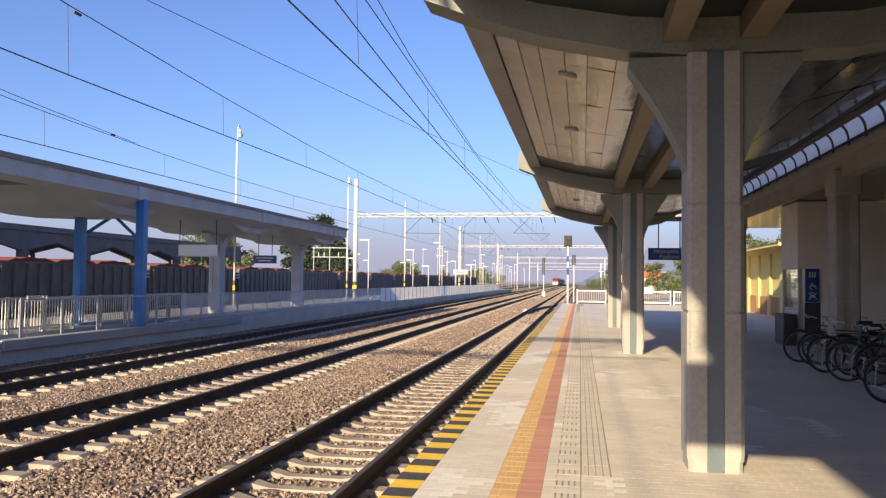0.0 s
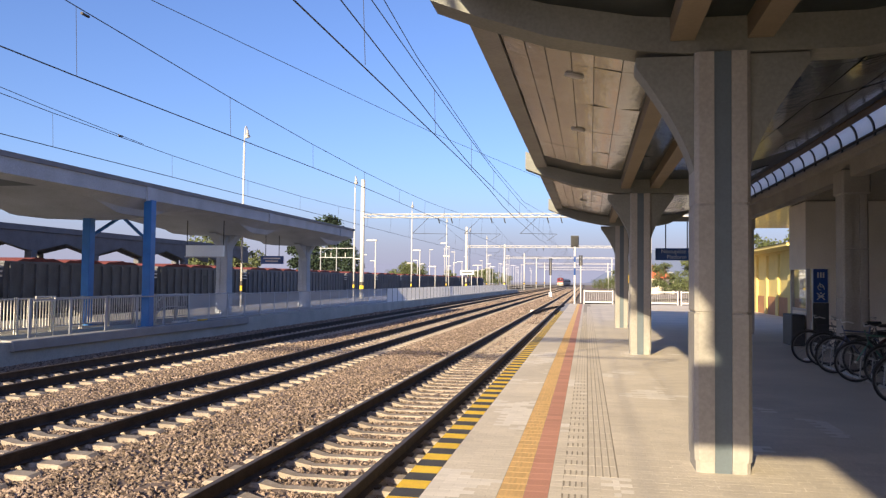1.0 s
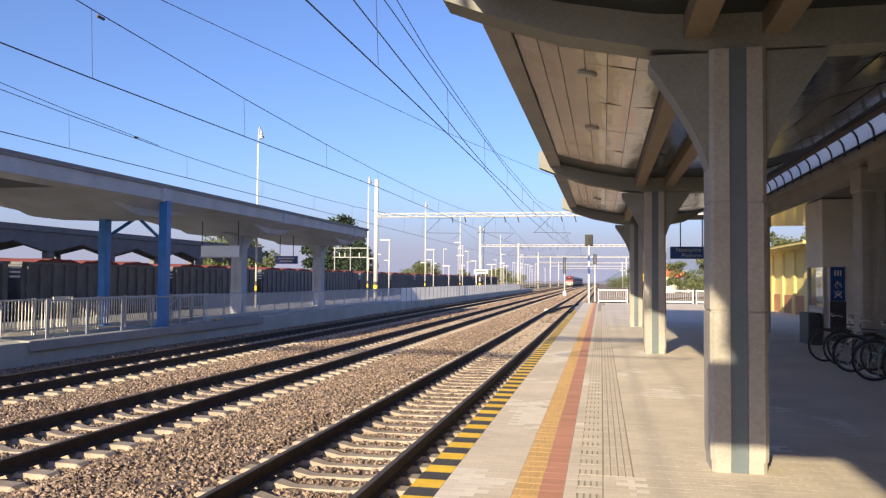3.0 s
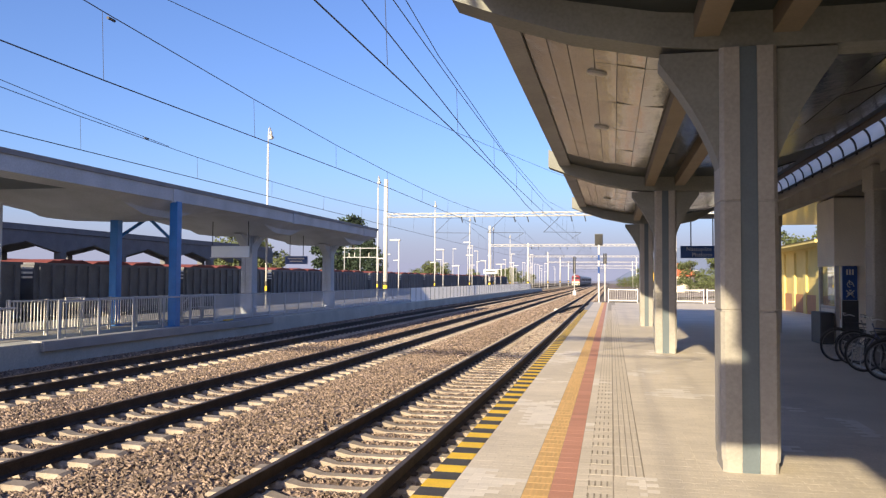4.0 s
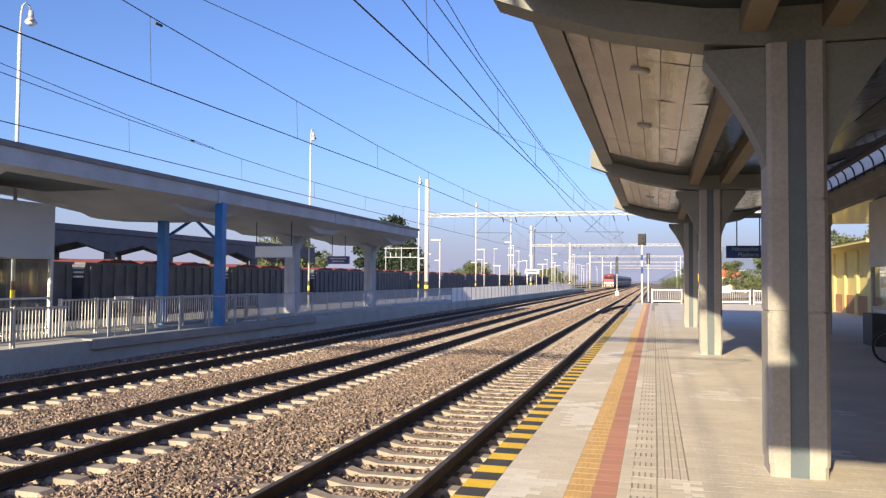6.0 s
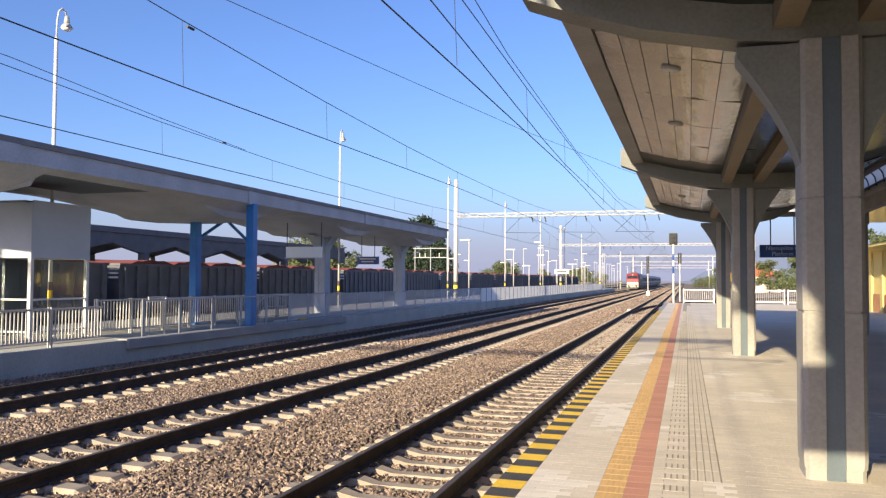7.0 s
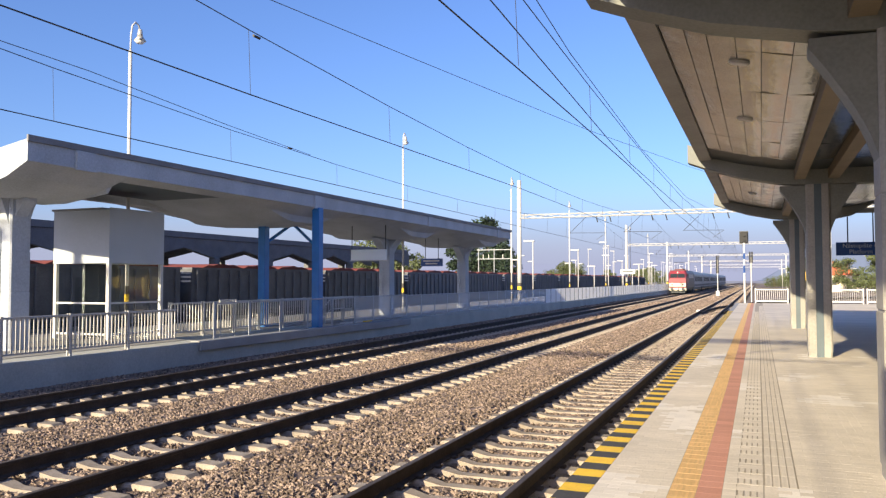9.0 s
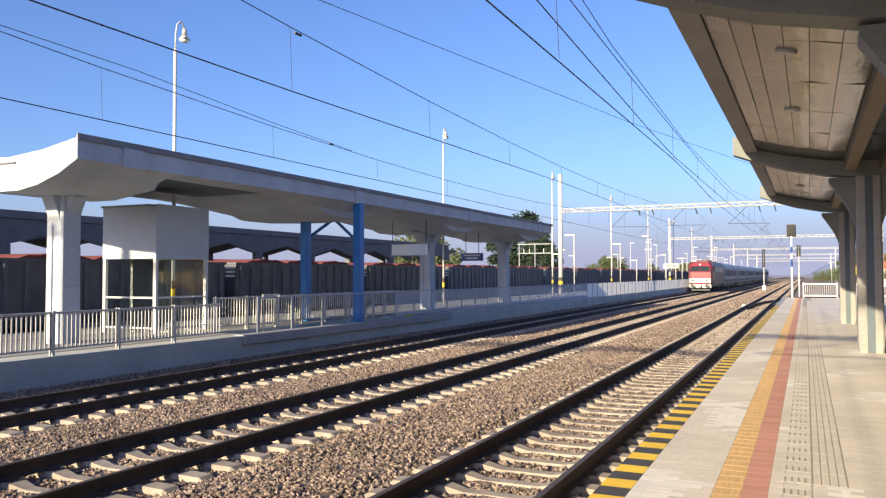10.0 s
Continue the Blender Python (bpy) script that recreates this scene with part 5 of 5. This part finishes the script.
# ---- yellow side building beyond ----
def yellow_house():
    t = thing("yellow_building", "low yellow rendered building with pilasters and a tiled roof", "building")
    x0, y0, y1 = 10.0, 38.0, 56.0
    part("wall", boxes((x0, x0 + 8, y0, y1, -0.06, 3.45)), YELLOW_WALL, t)
    part("eaves", boxes((x0 - 1.2, x0 + 8.3, y0 - 0.2, y1 + 0.2, 3.451, 3.60)), YELLOW_WALL, t)
    part("roof", prism(bmesh.new(), [(x0 - 1.25, 3.601), (x0 + 8.4, 3.601), (x0 + 4, 4.4)], along_y, y0 - 0.25, y1 + 0.25), mat("brown_roof_tile", (0.30, 0.20, 0.12), 0.85, 3, 0.25, 20, 0.3), t)
    for k in range(7):
        part("pilaster", boxes((x0 - 0.12, x0 - 0.001, y0 + 1 + 2.7 * k, y0 + 1.6 + 2.7 * k, 0, 3.3)), YELLOW_WALL, t)
    part("plinth", boxes((x0 - 0.06, x0 - 0.001, y0, y1, 0.0, 1.0)), mat("orange_brown_plinth", (0.45, 0.22, 0.10), 0.9, 2, 0.15, 30, 0.2), t)


yellow_house()
def far_house(x, y, w, d, h, wall, roof, label):
    t = thing("house", label, "house", at=Matrix.Translation((x, y, -0.98)))
    part("wall", boxes((0, w, 0, d, 0, h)), wall, t)
    part("roof", prism(bmesh.new(), [(-0.4, h), (w + 0.4, h), (w / 2, h + w * 0.32)], along_y, -0.3, d + 0.3), roof, t)
    for k in range(3):
        part("window", boxes((0.6 + k * (w - 1.8) / 2, 1.4 + k * (w - 1.8) / 2, -0.03, -0.002, h * 0.45, h * 0.75)), DARK_STEEL, t)


ROOF_RED = mat("red_roof_tile", (0.40, 0.10, 0.05), 0.85, 2, 0.2, 15, 0.2)
far_house(9, 175, 9, 9, 3.6, CREAM, ROOF_RED, "small cream house with a red tiled roof")
far_house(22, 150, 10, 10, 5.5, WHITE, ROOF_RED, "white house with a red tiled roof")
ysign = thing("yellow_sign", "small yellow square sign on a thin post", "sign", at=Matrix.Translation((3.3, 63.5, -0.76)))
part("post", tubes([([(0, 0, 0), (0, 0, 3.0)], 0.04)], 6), GALV, ysign)
part("panel", rounded(boxes((-0.3, 0.3, -0.06, -0.04, 2.4, 3.05)), 0.004), YELLOW, ysign)
for k, (x, y, h) in enumerate(((4.6, 70, 6.5), (5.6, 75, 7), (4.0, 66, 5.0), (6.5, 90, 8))):
    p = thing("post", "slender pale steel post beyond the platform end", "post", "yard posts", at=Matrix.Translation((x, y, -0.76)))
    part("shaft", tubes([([(0, 0, 0), (0, 0, h)], 0.06)], 6), WHITE_STEEL, p)


# ---- the arriving train ----
def locomotive():
    t = thing("locomotive", "red and dark grey electric locomotive with a cream lower band", "locomotive")
    side = [(-1.47, 0.95), (1.47, 0.95), (1.47, 3.3), (1.2, 3.85), (-1.2, 3.85), (-1.47, 3.3)]
    part("body", prism(bmesh.new(), side, along_y, 0.9, 16.3), LOCO_GREY, t)
    bm = bmesh.new()
    a = [bm.verts.new((x, 0.899, z)) for x, z in ((-1.47, 0.95), (1.47, 0.95), (1.47, 2.5), (1.47, 3.3), (1.2, 3.8), (-1.2, 3.8), (-1.47, 3.3), (-1.47, 2.5))]
    b = [bm.verts.new((x, y, z)) for x, y, z in ((-1.25, 0.1, 0.95), (1.25, 0.1, 0.95), (1.28, 0.0, 2.5), (1.24, 0.42, 3.3), (1.0, 0.6, 3.7), (-1.0, 0.6, 3.7), (-1.24, 0.42, 3.3), (-1.28, 0.0, 2.5))]
    for i in range(8):
        bm.faces.new((a[i], a[(i + 1) % 8], b[(i + 1) % 8], b[i]))
    bm.faces.new((b[0], b[1], b[2], b[7]))
    bm.faces.new((b[7], b[2], b[3], b[6]))
    bm.faces.new((b[6], b[3], b[4], b[5]))
    bmesh.ops.recalc_face_normals(bm, faces=bm.faces[:])
    cab = part("cab", bm, LOCO_RED, t, "dark red cab front with sloping windscreens")
    part("red_band", boxes((-1.33, 1.33, -0.05, 0.02, 1.74, 2.5)), LOCO_RED, cab, "bright red front panel")
    part("cream_band", boxes((-1.32, 1.32, -0.06, 0.08, 1.16, 1.72)), CREAM, cab, "cream lower front band")
    for s in (-1, 1):
        part("side_band", boxes((min(1.475 * s, 1.49 * s), max(1.475 * s, 1.49 * s), 0.92, 3.6, 1.74, 2.5)), LOCO_RED, t, "red side band behind the cab")
        part("side_window", boxes((min(1.475 * s, 1.488 * s), max(1.475 * s, 1.488 * s), 1.2, 2.0, 2.6, 3.2)), RUBBER, t)
        for k in range(5):
            part("side_grille", boxes((min(1.475 * s, 1.488 * s), max(1.475 * s, 1.488 * s), 4.6 + 2.1 * k, 6.0 + 2.1 * k, 2.55, 3.2)), GALV, t)
        part("side_sill", boxes((min(1.475 * s, 1.492 * s), max(1.475 * s, 1.492 * s), 0.95, 16.2, 1.0, 1.60)), LOCO_GREY, t)
        part("windscreen", prism(bmesh.new(), [(0.03 * s, 2.62), (1.17 * s, 2.62), (1.13 * s, 3.26), (0.03 * s, 3.26)], lambda u, v, w: (u, w + (v - 2.5) * 0.525 - 0.03, v), 0.0, 0.02), mat("dark_windscreen", (0.018, 0.028, 0.03), 0.3, 2, 0.1, 20, 0.0), cab)
        part("headlight", tubes([([(0.85 * s, -0.09, 1.46), (0.85 * s, -0.02, 1.46)], 0.13)], 10), RUBBER, cab)
        bm = bmesh.new()
        tube(bm, [(0.87 * s, -0.45, 0.75), (0.87 * s, 0.1, 0.75)], 0.09, 10)
        tube(bm, [(0.87 * s, -0.52, 0.75), (0.87 * s, -0.45, 0.75)], 0.23, 12)
        part("buffer", bm, DARK_STEEL, t)
    part("top_light", tubes([([(0, 0.40, 3.48), (0, 0.6, 3.48)], 0.12)], 10), WHITE, cab)
    part("buffer_beam", boxes((-1.35, 1.35, 0.1, 0.3, 0.5, 0.94)), CREAM, t, "cream buffer beam")
    part("plough", boxes((-1.2, 1.2, 0.0, 0.12, 0.15, 0.34)), DARK_STEEL, t)
    part("coupler", rounded(boxes((-0.15, 0.15, -0.35, 0.1, 0.6, 0.95)), 0.03), GALV, t)
    part("roof_gear", boxes((-0.7, 0.7, 3.0, 5.0, 3.851, 4.05), (-0.5, 0.5, 7, 9.5, 3.851, 4.15), (-0.7, 0.7, 11.5, 13.5, 3.851, 4.05)), mat("roof_gear_paint", (0.16, 0.05, 0.045), 0.7, 2, 0.2, 20, 0.05), t)
    part("pantograph", tubes([([(-0.6, 4.0, 4.05), (-0.4, 2.6, 4.5), (-0.5, 3.7, 5.2)], 0.03), ([(0.6, 4.0, 4.05), (0.4, 2.6, 4.5), (0.5, 3.7, 5.2)], 0.03), ([(-0.85, 3.7, 5.22), (0.85, 3.7, 5.22)], 0.04)], 6), DARK_STEEL, t)
    for y in (2.2, 5.2, 11.3, 14.3):
        part("axle_box", boxes((-1.15, 1.15, y - 0.5, y + 0.5, 0.35, 0.8)), DARK_STEEL, t)
        for x in (-0.75, 0.75):
            bm = bmesh.new()
            tube(bm, [(x - 0.07, y, 0.6), (x + 0.07, y, 0.6)], 0.6, 18)
            part("wheel", bm, DARK_STEEL, t)
    part("underframe", boxes((-1.2, 1.2, 0.9, 16.2, 0.62, 0.94)), DARK_STEEL, t)
    return t


def coach():
    t = thing("passenger_coach", "grey passenger coach with a dark window band", "coach", "train coaches")
    side = [(-1.42, 0.9), (1.42, 0.9), (1.42, 3.2), (1.15, 3.7), (0.5, 3.9), (-0.5, 3.9), (-1.15, 3.7), (-1.42, 3.2)]
    part("body", prism(bmesh.new(), side, along_y, 0.3, 24.6), COACH, t)
    for s in (-1, 1):
        for k in range(10):
            part("window", boxes((min(1.423 * s, 1.435 * s), max(1.423 * s, 1.435 * s), 1.9 + 2.15 * k, 3.3 + 2.15 * k, 1.95, 2.85)), RUBBER, t)
        part("sill_stripe", boxes((min(1.423 * s, 1.432 * s), max(1.423 * s, 1.432 * s), 0.4, 24.5, 1.05, 1.45)), WAGON, t)
    part("underframe", boxes((-1.1, 1.1, 1, 24, 0.4, 0.89)), DARK_STEEL, t)
    for y in (2.6, 5.1, 19.8, 22.3):
        for x in (-0.75, 0.75):
            bm = bmesh.new()
            tube(bm, [(x - 0.07, y, 0.46), (x + 0.07, y, 0.46)], 0.46, 14)
            part("wheel", bm, DARK_STEEL, t)
    return t


train = [(locomotive(), 0.0)]
c = coach()
train.append((c, 16.9))
for k in range(1, 6):
    train.append((copy_thing(c, Matrix.Identity(4)), 16.9 + 24.9 * k))


def motions():
    for unit, back in train:
        rows = []
        for t in range(11):
            y = 104.5 + (10 - t) * 29.3 + back
            rows.append((t, pose(-12.39 + bend(y), y, RAIL_Z, 0, 0, 0.275)))
        walk(unit, rows)


motions()
